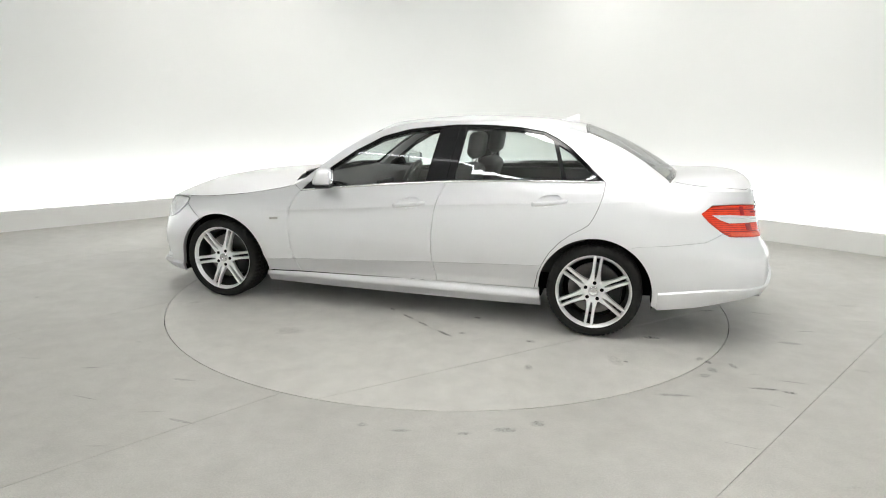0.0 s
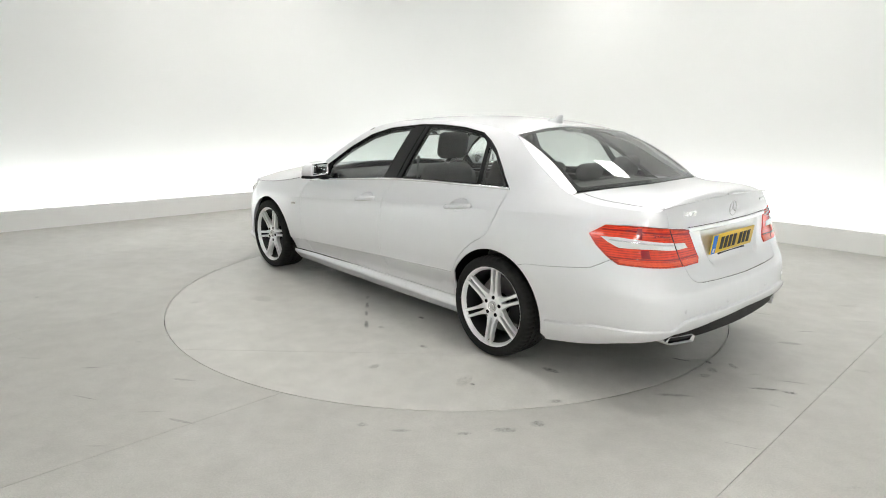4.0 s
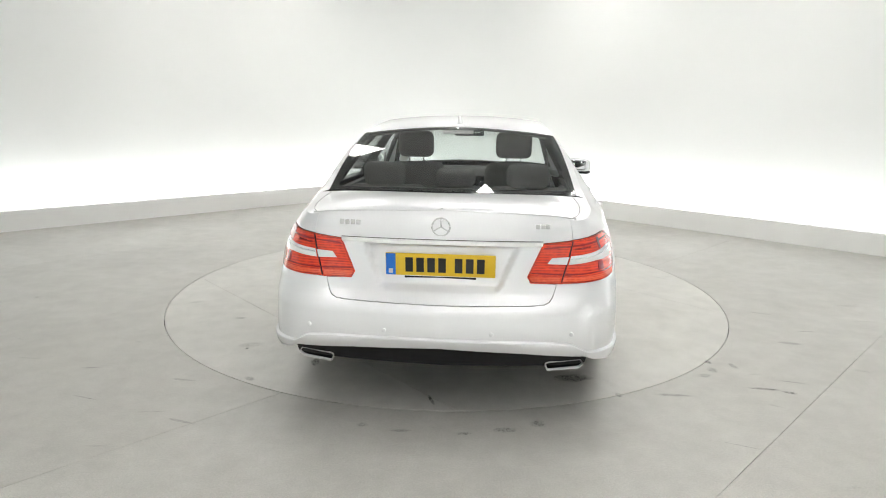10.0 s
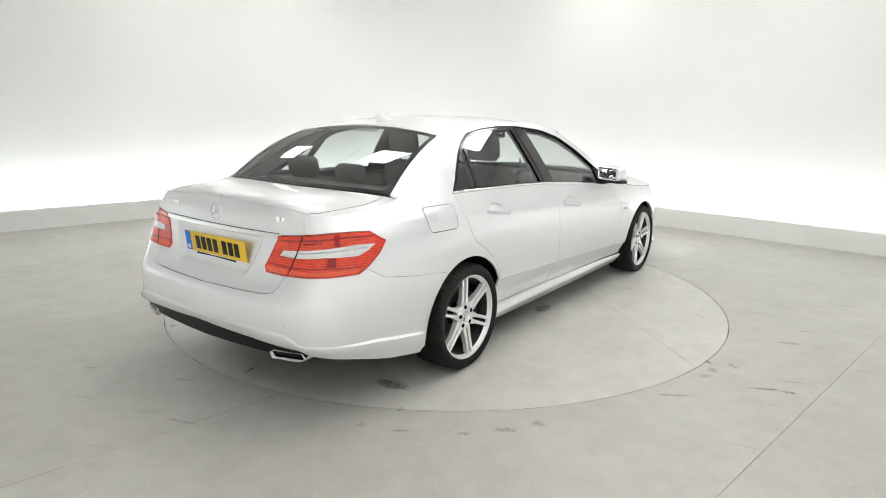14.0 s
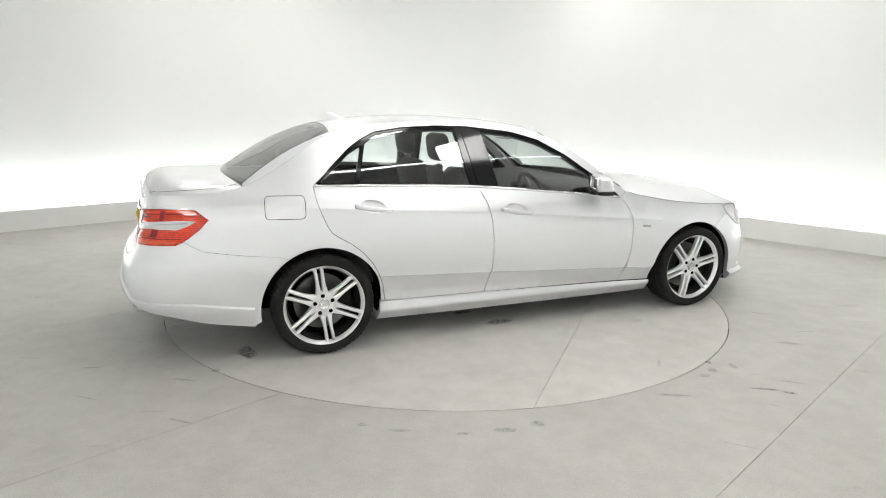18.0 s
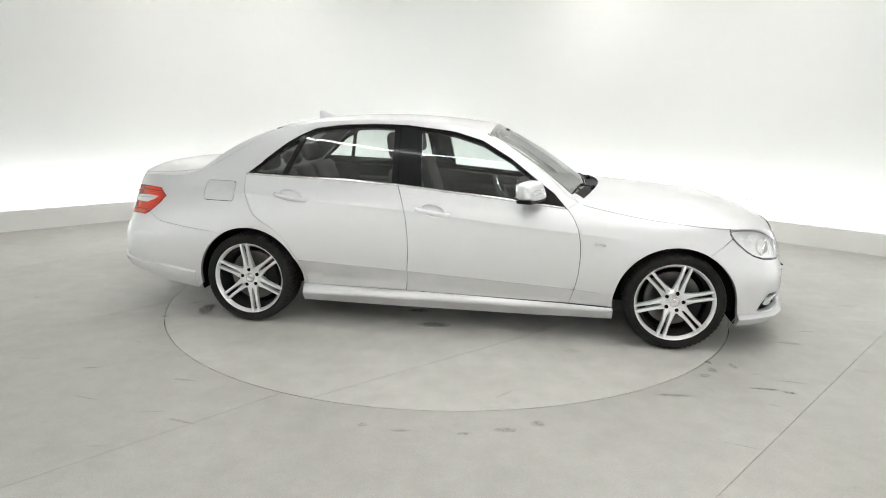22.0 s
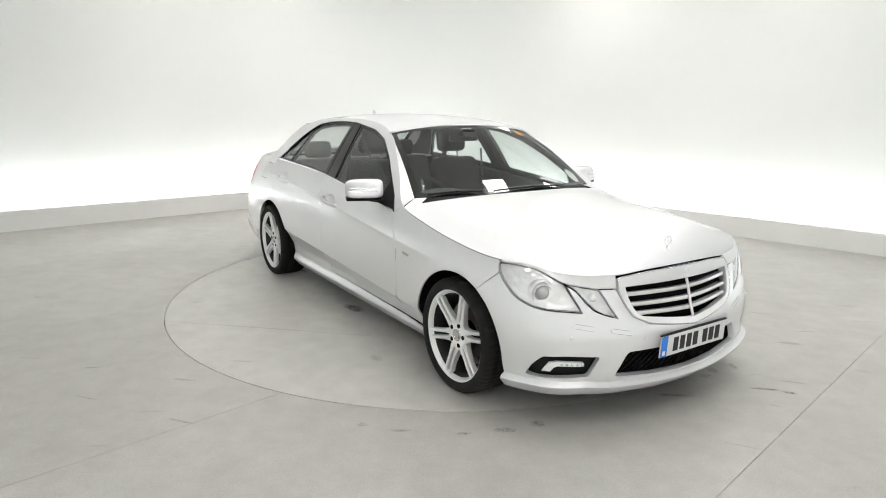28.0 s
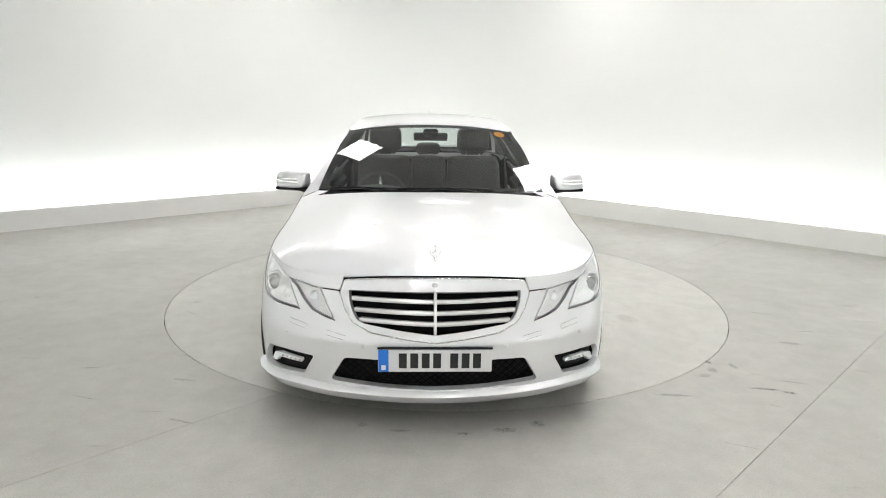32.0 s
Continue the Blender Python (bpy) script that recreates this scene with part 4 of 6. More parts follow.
    fog = rounded([(on_nose(0.568), 0.374), (on_nose(0.715), 0.386), (S(2.022), 0.380), (S(1.978), 0.330), (S(1.950), 0.279), (S(2.00), 0.274), (on_nose(0.737), 0.278), (on_nose(0.620), 0.281), (on_nose(0.594), 0.328)], 0.012)
    skin("front_bumper", poly, side, M_PAINT, car, "silver sports front bumper", holes=[low_grille, fog, both(fog, -1)], gap=0.0012, thick=0.03, step=0.025)
    arch_r = arc(*ARCH_R, 122, 188, 14)
    rb = [(S(-2.225), 0.7505), (S(-2.12), 0.6938), (S(-1.90), 0.6608), (S(-1.70), 0.640)] + arch_r + [(S(-1.85), 0.228), (S(-2.1), 0.268), (S(-2.33), 0.328), (on_tail(0.73), 0.372), (on_tail(0.69), 0.400), (on_tail(0.40), 0.420)]
    top = [(on_tail(0.30), 0.6242), (on_tail(0.45), 0.628), (on_tail(0.497), 0.6322), (on_tail(0.522), 0.642), (on_tail(0.539), 0.660), (on_tail(0.549), 0.680), (on_tail(0.565), 0.719), (on_tail(0.719), 0.725), (S(-2.391), 0.729), (S(-2.268), 0.731)]
    poly = rb + [(on_tail(0), 0.430)] + [(2 * LEN - s, z) for s, z in rb[::-1]] + [(2 * LEN - s, z) for s, z in top[::-1]] + [(on_tail(0), 0.6202)] + top
    skin("rear_bumper", poly, side, M_PAINT, car, "silver rear bumper", gap=0.0004, thick=0.03)
    lip = [(on_tail(0.72), 0.375), (on_tail(0.68), 0.405), (on_tail(0), 0.436), (on_tail(-0.68), 0.405), (on_tail(-0.72), 0.375), (on_tail(-0.71), 0.340), (on_tail(0), 0.330), (on_tail(0.71), 0.340)]
    skin("diffuser", lip, lambda s, z: side(s, z, -0.022), M_BLACK, car, "matt black rear diffuser", thick=0.05)
    # swept lips under nose and tail
    rows = []
    for q, (s, z) in enumerate(wrap_line(CHIN_X, CHIN_Z, -S(1.83), S(1.83))):
        f = min(1.0, 0.35 + 0.65 * min(q, 10) / 10)
        rows.append([spot(s, z + dz, o * f) for o, dz in ((-0.004, 0.014), (0.026, 0.000), (0.034, -0.008), (0.032, -0.020), (0.004, -0.062), (-0.05, -0.066))])
    sweep("front_lip", rows, M_PAINT, car, "silver front lip", 28)
    low_s = [S(-1.86), S(-2.1), S(-2.33), on_tail(0.73), on_tail(0.69), on_tail(0.40), LEN]
    low_z = [0.220, 0.262, 0.322, 0.365, 0.386, 0.410, 0.424]
    rows = []
    for s, z in wrap_line(SKIRT_X, SKIRT_Z, S(-1.855), 2 * LEN - S(-1.855)):
        z0 = float(np.interp(2 * LEN - s if s > LEN else s, low_s, low_z))
        h = max(z - z0, 0.02)
        rows.append([spot(s, z0 + h * v, o) for o, v in ((-0.003, 1.10), (0.015, 1.0), (0.017, 0.90), (0.014, 0.4), (0.004, 0.0), (-0.04, -0.05))])
    sweep("rear_skirt", rows, M_PAINT, car, "silver skirt under the rear bumper", 28)
    return boot


M_BAR = material("plate_ink", (0.02, 0.02, 0.02), 0.5)
M_YELLOW = material("yellow_plate", (0.83, 0.55, 0.03), 0.35, coat=0.4, noise_scale=30, vary=0.03)
M_WHITEPLATE = material("white_plate", (0.80, 0.80, 0.80), 0.35, coat=0.4, noise_scale=30, vary=0.02)
M_BLUE = material("plate_blue", (0.02, 0.20, 0.75), 0.4, coat=0.3)
M_SEAT = material("seat_leather", (0.065, 0.064, 0.062), 0.55, spec=0.3, noise_scale=12, vary=0.15, bump=0.1, bump_scale=90)
M_DASH = material("dash_vinyl", (0.075, 0.075, 0.075), 0.6, spec=0.3, noise_scale=20, vary=0.1, bump=0.3, bump_scale=260)
M_TRIMGREY = material("grey_cabin_trim", (0.16, 0.16, 0.155), 0.7, noise_scale=20, vary=0.08, bump=0.2, bump_scale=200)
M_REFLECTOR = material("lamp_reflector", (0.92, 0.92, 0.93), 0.35, metal=0.1, noise_scale=60, vary=0.06)
M_PROJECTOR = material("projector_glass", (0.42, 0.425, 0.43), 0.06, coat=1.0, spec=0.8)
M_CLEARPLASTIC = material("clear_plastic", (0.82, 0.83, 0.84), 0.2, coat=1.0, noise_scale=120, vary=0.05)
M_LED = material("led_white", (0.9, 0.92, 0.94), 0.25, coat=0.8, noise_scale=200, vary=0.05)
M_REDDARK = material("red_lens_dark", (0.30, 0.006, 0.006), 0.15, coat=1.0, noise_scale=200, vary=0.15)
M_WHITELENS = material("white_lens", (0.78, 0.76, 0.75), 0.18, coat=1.0, noise_scale=180, vary=0.06)
M_MIRROR = material("mirror_glass", (0.75, 0.77, 0.78), 0.02, metal=1.0)
# near black: the shade behind the spokes is put into the barrel's colour
M_SHADED_BARREL = material("shaded_barrel", (0.03, 0.03, 0.031), 0.5, metal=0.3, noise_scale=60, vary=0.1)
M_PAPER = material("paper", (0.8, 0.8, 0.78), 0.8, noise_scale=10, vary=0.02)
M_ORANGE = material("orange_sticker", (0.75, 0.30, 0.03), 0.6, noise_scale=40, vary=0.05)


def sheet(name, poly, mat, parent, label="", out=0.0, holes=(), thick=0.01, step=0.03):
    return skin(name, poly, lambda s, z: side(s, z, out), mat, parent, label, holes, step, thick)


def cheek(name, poly, out0, out1, mat, parent, label=""):
    """The side wall of a pocket that follows the polygon's rim."""
    q = dense(poly, 0.02)
    s, z = np.array([p[0] for p in q]), np.array([p[1] for p in q])
    a, b = side(s, z, out0), side(s, z, out1)
    n = len(q)
    return mesh_object(name, list(a) + list(b), [(i, (i + 1) % n, n + (i + 1) % n, n + i) for i in range(n)], mat, parent, label)


def rails(name, pts, r, mat, parent, label="", flat=1.0, sides=8):
    return tube(name, pts, r, mat, parent, label, sides, flat)


# ---- windows ----
def glazing(car):
    S = on_side
    for k in (1, -1):
        dlo = P(*BELT) + P(*DLO_TOP)
        inner = shrink(dlo, 0.012)
        # black seal round the opening
        skin("window_seal", both(dlo, k), lambda s, z: side(s, z, -0.004), M_GLOSSBLACK, car, "black window seal", holes=[both(inner, k)], step=0.04, thick=0.02)
        front_glass = P((-0.225, 0.972), (0.15, 0.962), (0.50, 0.930), (0.53, 1.035), (0.36, 1.160), (0.16, 1.268), (-0.04, 1.325), (-0.27, 1.352))
        rear_glass = P((-1.185, 1.045), (-0.76, 1.031), (-0.43, 1.014), (-0.465, 1.362), (-0.61, 1.366), (-0.84, 1.356), (-1.03, 1.330), (-1.10, 1.29))
        quarter = P((-1.435, 1.053), (-1.215, 1.048), (-1.135, 1.272), (-1.22, 1.226), (-1.355, 1.112))
        for name, poly in (("front_door_glass", front_glass), ("rear_door_glass", rear_glass), ("quarter_glass", quarter)):
            ob = skin(name, both(rounded(poly, 0.012), k), lambda s, z: side(s, z, -0.012), M_GLASS, car, "lightly tinted side glass", step=0.08, thick=0)
            ob.visible_shadow = False
        holes = [both(rounded(q, 0.012), k) for q in (front_glass, rear_glass, quarter)]
        skin("window_frame", both(shrink(dlo, 0.006), k), lambda s, z: side(s, z, -0.008), M_GLOSSBLACK, car, "gloss black window frame and centre pillar", holes=holes, step=0.04, thick=0.03)
        # thin joint between the doors over the pillar
        skin("pillar_trim", both(P((-0.43, 0.999), (-0.388, 0.998), (-0.405, 1.18), (-0.425, 1.372), (-0.462, 1.372), (-0.448, 1.18)), k), lambda s, z: side(s, z, -0.002), M_GLOSSBLACK, car, "gloss black pillar cover", step=0.05)
        skin("pillar_trim", both(P((-0.378, 0.998), (-0.235, 0.985), (-0.275, 1.2), (-0.31, 1.366), (-0.415, 1.372), (-0.395, 1.18)), k), lambda s, z: side(s, z, -0.002), M_GLOSSBLACK, car, "gloss black pillar cover", step=0.05)
        belt = [spot(k * S(x), z + 0.002, 0.004) for x, z in zip(np.linspace(-1.47, 0.72, 50), np.interp(np.linspace(-1.47, 0.72, 50), [b[0] for b in BELT], [b[1] for b in BELT]))]
        rails("belt_strip", belt, 0.0065, M_CHROME, car, "bright belt line strip", 1.3)
        arch = [(x, z) for x, z in DLO_TOP]
        pts = []
        for i in range(60):
            f = i / 59 * (len(arch) - 1)
            j = min(int(f), len(arch) - 2)
            x, z = (arch[j][q] + (arch[j + 1][q] - arch[j][q]) * (f - j) for q in (0, 1))
            pts.append(spot(k * S(x), z + 0.001, 0.0))
        rails("window_strip", pts, 0.004, M_GLOSSBLACK, car, "dark strip over the windows")
    # screens
    for name, surf, lab in (("windscreen", screen, "laminated windscreen"), ("rear_window", backlight, "heated rear window")):
        ob = grid_skin(name, surf, np.linspace(-0.995, 0.995, 33), np.linspace(0.01, 0.99, 17), M_GLASS, car, lab)
        ob.visible_shadow = False

        def under(a, b, surf=surf):
            return surf(a, b) - np.array((0, 0, 0.004))
        edge_in = [(-0.945, 0.055), (0.945, 0.055), (0.935, 0.955), (-0.935, 0.955)]
        skin("screen_border", [(-1, 0), (1, 0), (1, 1), (-1, 1)], under, M_GLOSSBLACK, ob, "black ceramic border", holes=[rounded(edge_in, 0.05)], step=0.08, thick=0.004)
    strip = [(-0.16, 0.925), (0.16, 0.925), (0.16, 0.965), (-0.16, 0.965)]
    skin("high_brake_lamp", strip, lambda a, b: backlight(a, b) - np.array((-0.004, 0, 0.010)), M_WHITELENS, car, "pale high brake lamp strip behind the rear window", step=0.04, thick=0.012)
    # cowl, wipers
    bm = bmesh.new()
    part_pts = []
    for i in range(21):
        a = 0.93 * (-1 + i / 10)
        w = screen(np.array(a), np.array(0.02))
        part_pts.append(((0.975 - 0.10 * a * a), 0.765 * a, 0.962 - 0.028 * a * a, w))
    rows = [[bm.verts.new((x, y, z)), bm.verts.new((x - 0.05, y, z - 0.03)), bm.verts.new((w[0] + 0.01, w[1], w[2] - 0.012))] for x, y, z, w in part_pts]
    for p, q in zip(rows, rows[1:]):
        for j in (0, 1):
            bm.faces.new((p[j], q[j], q[j + 1], p[j + 1]))
    part("cowl", bm, M_BLACK, car, "black cowl under the windscreen", 60)
    for y0, y1, b1 in ((-0.30, -0.66, 0.02), (0.40, -0.22, 0.015)):
        foot = Vector((0.925, y0, 0.962))
        pts = []
        for i in range(13):
            f = i / 12
            a = (y0 + (y1 - y0) * f) / 0.74
            w = screen(np.array(a), np.array(0.012 + b1 * math.sin(math.pi * f)))
            pts.append((w[0] + 0.008, w[1], w[2] + 0.008))
        wiper = rails("wiper_blade", pts, 0.004, M_BLACK, car, "black wiper blade", 1.6)
        rails("wiper_arm", [foot, (foot + Vector(pts[5])) / 2 + Vector((0.006, 0, 0.004)), Vector(pts[6]) + Vector((0.004, 0, 0.004))], 0.006, M_BLACK, wiper)
        bm = bmesh.new()
        bmesh.ops.create_cone(bm, cap_ends=True, segments=16, radius1=0.018, radius2=0.014, depth=0.03, matrix=Matrix.Translation(foot))
        part("wiper_pivot", bm, M_BLACK, wiper, "", 30)


# ---- wheels ----
def tyre_mesh(parent):
    prof = [(0.245, 0.105), (0.256, 0.118), (0.278, 0.122), (0.296, 0.120), (0.308, 0.110), (0.3145, 0.095), (0.3165, 0.075), (0.3165, 0.052), (0.310, 0.050), (0.310, 0.042), (0.317, 0.040), (0.317, 0.005), (0.310, 0.003), (0.310, -0.005), (0.317, -0.007), (0.317, -0.042),
            (0.310, -0.044), (0.310, -0.052), (0.3165, -0.054), (0.3165, -0.075), (0.3145, -0.095), (0.308, -0.110), (0.296, -0.120), (0.278, -0.122), (0.256, -0.118), (0.245, -0.105)]
    seg = 240
    verts, faces = [], []
    n = len(prof)
    for i in range(seg):
        c, s = math.cos(2 * math.pi * i / seg), math.sin(2 * math.pi * i / seg)
        for r, h in prof:
            if i % 4 == 0 and 0.004 < abs(h) < 0.115 and r > 0.300:
                r -= 0.007
            verts.append((r * c, -h, r * s))
    for i in range(seg):
        j = (i + 1) % seg
        for q in range(n - 1):
            faces.append((i * n + q, i * n + q + 1, j * n + q + 1, j * n + q))
    return mesh_object("tyre", verts, faces, M_RUBBER, parent, "black low-profile tyre", True)


def build_wheel(car):
    """A wheel about its own centre, outer face towards -y."""
    rim = lathe("wheel", [(0.226, -0.070), (0.232, -0.088), (0.240, -0.098), (0.2470, -0.111), (0.2515, -0.1125), (0.2525, -0.108), (0.247, -0.100), (0.240, -0.06)], M_ALLOY, car, "silver twin-spoke alloy wheel", 96)
    tyre_mesh(rim)
    lathe("barrel", [(0.232, 0.100), (0.222, 0.095), (0.212, 0.0), (0.220, -0.065), (0.230, -0.088)], M_SHADED_BARREL, rim, "wheel barrel coloured near black for its shade", 64)
    # near-black disc added to stand for the shade inside the wheel
    lathe("barrel_shade", [(0.222, 0.085), (0.0, 0.085)], M_INNER, rim, "dark disc added as shade behind the spokes", 32)
    lathe("brake_disc", [(0.175, -0.005), (0.175, 0.02), (0.07, 0.02), (0.07, -0.005), (0.175, -0.005)], M_DISCBRAKE, rim, "grey steel brake disc", 48)
    bm = bmesh.new()
    box(bm, 0.095, -0.045, -0.075, 0.185, 0.035, 0.075, 0.015)
    part("brake_caliper", bm, M_BLACK, rim, "dark brake caliper", 40)
    # spokes in six pairs
    proto = None
    for k in range(6):
        for h in (-1, 1):
            a = math.pi / 3 * k + math.pi / 2
            if proto is None:
                bm = bmesh.new()
                ring = []
                for r, off, wd, y0, th in ((0.055, 0.018, 0.038, -0.084, 0.035), (0.085, 0.0200, 0.0310, -0.090, 0.034), (0.11, 0.0195, 0.0225, -0.093, 0.032), (0.14, 0.0192, 0.0190, -0.096, 0.030), (0.18, 0.0196, 0.0180, -0.101, 0.028), (0.230, 0.0212, 0.0185, -0.103, 0.028), (0.243, 0.0218, 0.020, -0.101, 0.03)):
                    w = wd / 2
                    ring.append([bm.verts.new((r, y0 + dy, off + dz)) for dy, dz in ((0.004, -w), (0.0, -w + 0.004), (0.0, w - 0.004), (0.004, w), (th, w + 0.002), (th, -w - 0.002))])
                for p, q in zip(ring, ring[1:]):
                    for j in range(6):
                        bm.faces.new((p[j], p[(j + 1) % 6], q[(j + 1) % 6], q[j]))
                bm.faces.new(ring[0])
                bm.faces.new(ring[-1])
                proto = part("spoke", bm, M_ALLOY, rim, "", 35)
                mirror = bmesh.new()
                mirror.from_mesh(proto.data)
                bmesh.ops.scale(mirror, vec=(1, 1, -1), verts=mirror.verts)
                proto2 = part("spoke", mirror, M_ALLOY, rim, "", 35)
                proto.matrix_basis = Matrix.Rotation(-a, 4, "Y")
                proto2.matrix_basis = Matrix.Rotation(-a, 4, "Y")
                continue
            if k:
                ob = new("spoke", (proto if h < 0 else proto2).data)
                ob.parent = rim
                ob.matrix_basis = Matrix.Rotation(-a, 4, "Y")
    lathe("hub", [(0.082, -0.05), (0.084, -0.080), (0.079, -0.086), (0.045, -0.090), (0.040, -0.084), (0.0, -0.084)], M_ALLOY, rim, "silver wheel hub", 40)
    cap = lathe("hub_cap", [(0.034, -0.083), (0.033, -0.092), (0.028, -0.095), (0.026, -0.093), (0.0, -0.094)], M_SATIN, rim, "bright centre cap", 32)
    lathe("cap_ring", [(0.021, -0.0935), (0.020, -0.0965), (0.018, -0.0965), (0.017, -0.0935)], M_CHROME, cap, "", 28)
    for k in range(5):
        a = 2 * math.pi * k / 5 + 0.3
        # stands proud of the hub; the bolt hole's shade is put into its colour
        ob = lathe("wheel_bolt", [(0.0125, -0.080), (0.0125, -0.0905), (0.010, -0.0915), (0.0, -0.0915)], M_INNER, rim, "proud dark disc for a shaded bolt hole", 14)
        ob.location = (0.057 * math.cos(a), 0, 0.057 * math.sin(a))
    return rim


def wheels(car):
    first = build_wheel(car)
    y = 0.922 - 0.124
    spots = [(1.437, -y, 0.317, 0, 16), (-1.443, -y - 0.014, 0.317, 0, -8), (1.437, y, 0.317, 180, 20), (-1.443, y + 0.014, 0.317, 180, 5)]
    first.matrix_basis = pose(1.437, -y, 0.317, 0, 16, 0)
    for x, yy, z, turn, spin in spots[1:]:
        copy_thing(first, pose(x, yy, z, 0, 0, turn) @ pose(0, 0, 0, 0, spin, 0))
    # arch liners
    for cx, cz, r in (ARCH_F, ARCH_R):
        for k in (1, -1):
            bm = bmesh.new()
            ring = []
            for i in range(29):
                a = radians(-16 + 210 * i / 28)
                x, z = cx + (r + 0.012) * math.cos(a), max(cz + (r + 0.012) * math.sin(a), 0.18)
                lip = float(np.abs(spot(on_side(x), max(z, 0.2))[1])) - 0.014
                ring.append([bm.verts.new((x, -k * lip, z)), bm.verts.new((x, -k * 0.50, z))])
            for p, q in zip(ring, ring[1:]):
                bm.faces.new((p[0], q[0], q[1], p[1]))
            bm.faces.new([p[1] for p in ring])
            part("arch_liner", bm, M_INNER, car, "black wheel arch liner", 60)


# ---- nose ----
def plate(car, tail_end):
    """A number plate: backing, blue band and seven plain bars."""
    if tail_end:
        x, z0, ink, face = -2.482, 0.792, M_BAR, M_YELLOW
        m = Matrix.Translation((x, -0.0, z0)) @ pose(0, 0, 0, 0, 7, 180)
    else:
        x, z0, ink, face = 2.268, 0.392, M_BAR, M_WHITEPLATE
        m = Matrix.Translation((x, 0, z0)) @ pose(0, 0, 0, 0, 2, 0)
    bm = bmesh.new()
    box(bm, -0.008, -0.26, -0.0555, 0.0, 0.26, 0.0555, 0.003)
    p = part("number_plate", bm, face, car, "yellow rear number plate" if tail_end else "white front number plate", 40)
    p.matrix_basis = m
    bm = bmesh.new()
    box(bm, -0.001, -0.258, -0.0535, 0.0015, -0.212, 0.0535)
    part("blue_band", bm, M_BLUE, p, "blue band")
    bm = bmesh.new()
    box(bm, 0.0, -0.245, -0.045, 0.0022, -0.225, -0.022)
    part("band_bar", bm, M_WHITEPLATE, p)
    at = -0.165
    for i in range(7):
        bm = bmesh.new()
        box(bm, 0.0, at, -0.036, 0.0022, at + 0.036, 0.036)
        part("bar", bm, ink, p)
        at += 0.052 + (0.026 if i == 3 else 0)
    bm = bmesh.new()
    if tail_end:
        box(bm, -0.006, -0.17, -0.070, 0.003, 0.17, -0.057, 0.002)
    else:
        box(bm, -0.010, -0.262, 0.056, 0.004, 0.262, 0.064, 0.002)
    part("plate_holder", bm, M_BLACK, p, "black plate holder")
    return p


def nose(car):
    N, S = on_nose, on_side
    # radiator grille
    half_o = [(0.448, 0.733), (0.461, 0.676), (0.427, 0.604), (0.388, 0.552), (0.30, 0.512), (0.15, 0.490)]
    outer = rounded([(N(y), z) for y, z in half_o] + [(0.0, 0.472)] + [(N(-y), z) for y, z in half_o[::-1]] + [(N(-0.25), 0.749), (0.0, 0.756), (N(0.25), 0.749)], 0.018)
    half_h = [(0.416, 0.690), (0.409, 0.648), (0.391, 0.602), (0.364, 0.563), (0.335, 0.549), (0.18, 0.528)]
    hole = rounded([(N(y), z) for y, z in half_h] + [(0.0, 0.508)] + [(N(-y), z) for y, z in half_h[::-1]] + [(0.0, 0.696)], 0.008)
    grille = sheet("grille_surround", outer, M_PAINT, car, "silver grille surround", 0.008, [hole], 0.04, 0.02)
    sheet("grille_backing", shrink(hole, -0.01), M_INNER, grille, "black grille mesh", -0.055, (), 0.004, 0.04)
    rim = [spot(s, z, 0.010) for s, z in dense(shrink(outer, 0.003), 0.03)]
    tube("grille_trim", rim, 0.0025, M_SATIN, grille, "satin trim line", 6, closed=True)
    top = [spot(N(y), 0.7605 - 0.0245 * (y / 0.448)**2, 0.004) for y in np.linspace(-0.44, 0.44, 28)]
    tube("bonnet_gap", top, 0.003, M_INNER, grille, "dark gap", 6)
    for z0, half, dip in ((0.648, 0.404, 0.002), (0.600, 0.386, 0.005), (0.559, 0.358, 0.012)):
        bm = bmesh.new()
        ring = []
        for i in range(25):
            y = -half + 2 * half * i / 24
            zz = z0 - dip * (1 - abs(y) / 0.41)
            c = spot(N(y), zz, -0.012)
            c2 = spot(N(y), zz, -0.045)
            ring.append([bm.verts.new((c[0], c[1], zz + 0.011)), bm.verts.new((c[0] + 0.006, c[1], zz)), bm.verts.new((c[0], c[1], zz - 0.009)), bm.verts.new((c2[0], c2[1], zz - 0.003)), bm.verts.new((c2[0], c2[1], zz + 0.005))])
        for p, q in zip(ring, ring[1:]):
            for j in range(5):
                bm.faces.new((p[j], p[(j + 1) % 5], q[(j + 1) % 5], q[j]))
        part("slat", bm, M_BRIGHT, grille, "silver grille slat", 30)
    tube("centre_bar", [spot(0.0, z, -0.004) for z in np.linspace(0.506, 0.698, 8)], 0.0075, M_BRIGHT, grille, "silver centre bar", 8)
    b = spot(0.0, 0.727, 0.010)
    em = lathe("round_emblem", [(0.015, 0.0), (0.015, -0.002), (0.012, -0.003), (0.0, -0.003)], M_ALLOY, grille, "round chrome emblem", 28)
    em.matrix_basis = Matrix.Translation(b) @ pose(0, 0, 0, 0, -20, 90)
    # bonnet ornament: a ring on a short stem
    base = Vector((2.06, 0.0, 0.806))
    orn = tube("bonnet_ornament", [base + Vector((0, 0.024 * math.cos(a), 0.050 + 0.026 * math.sin(a))) for a in np.linspace(0, 2 * math.pi, 25)[:-1]], 0.0032, M_CHROME, car, "chrome ring ornament", 8, closed=True)
    tube("stem", [base + Vector((0, 0, -0.01)), base + Vector((0, 0, 0.024))], 0.007, M_CHROME, orn, "", 10)
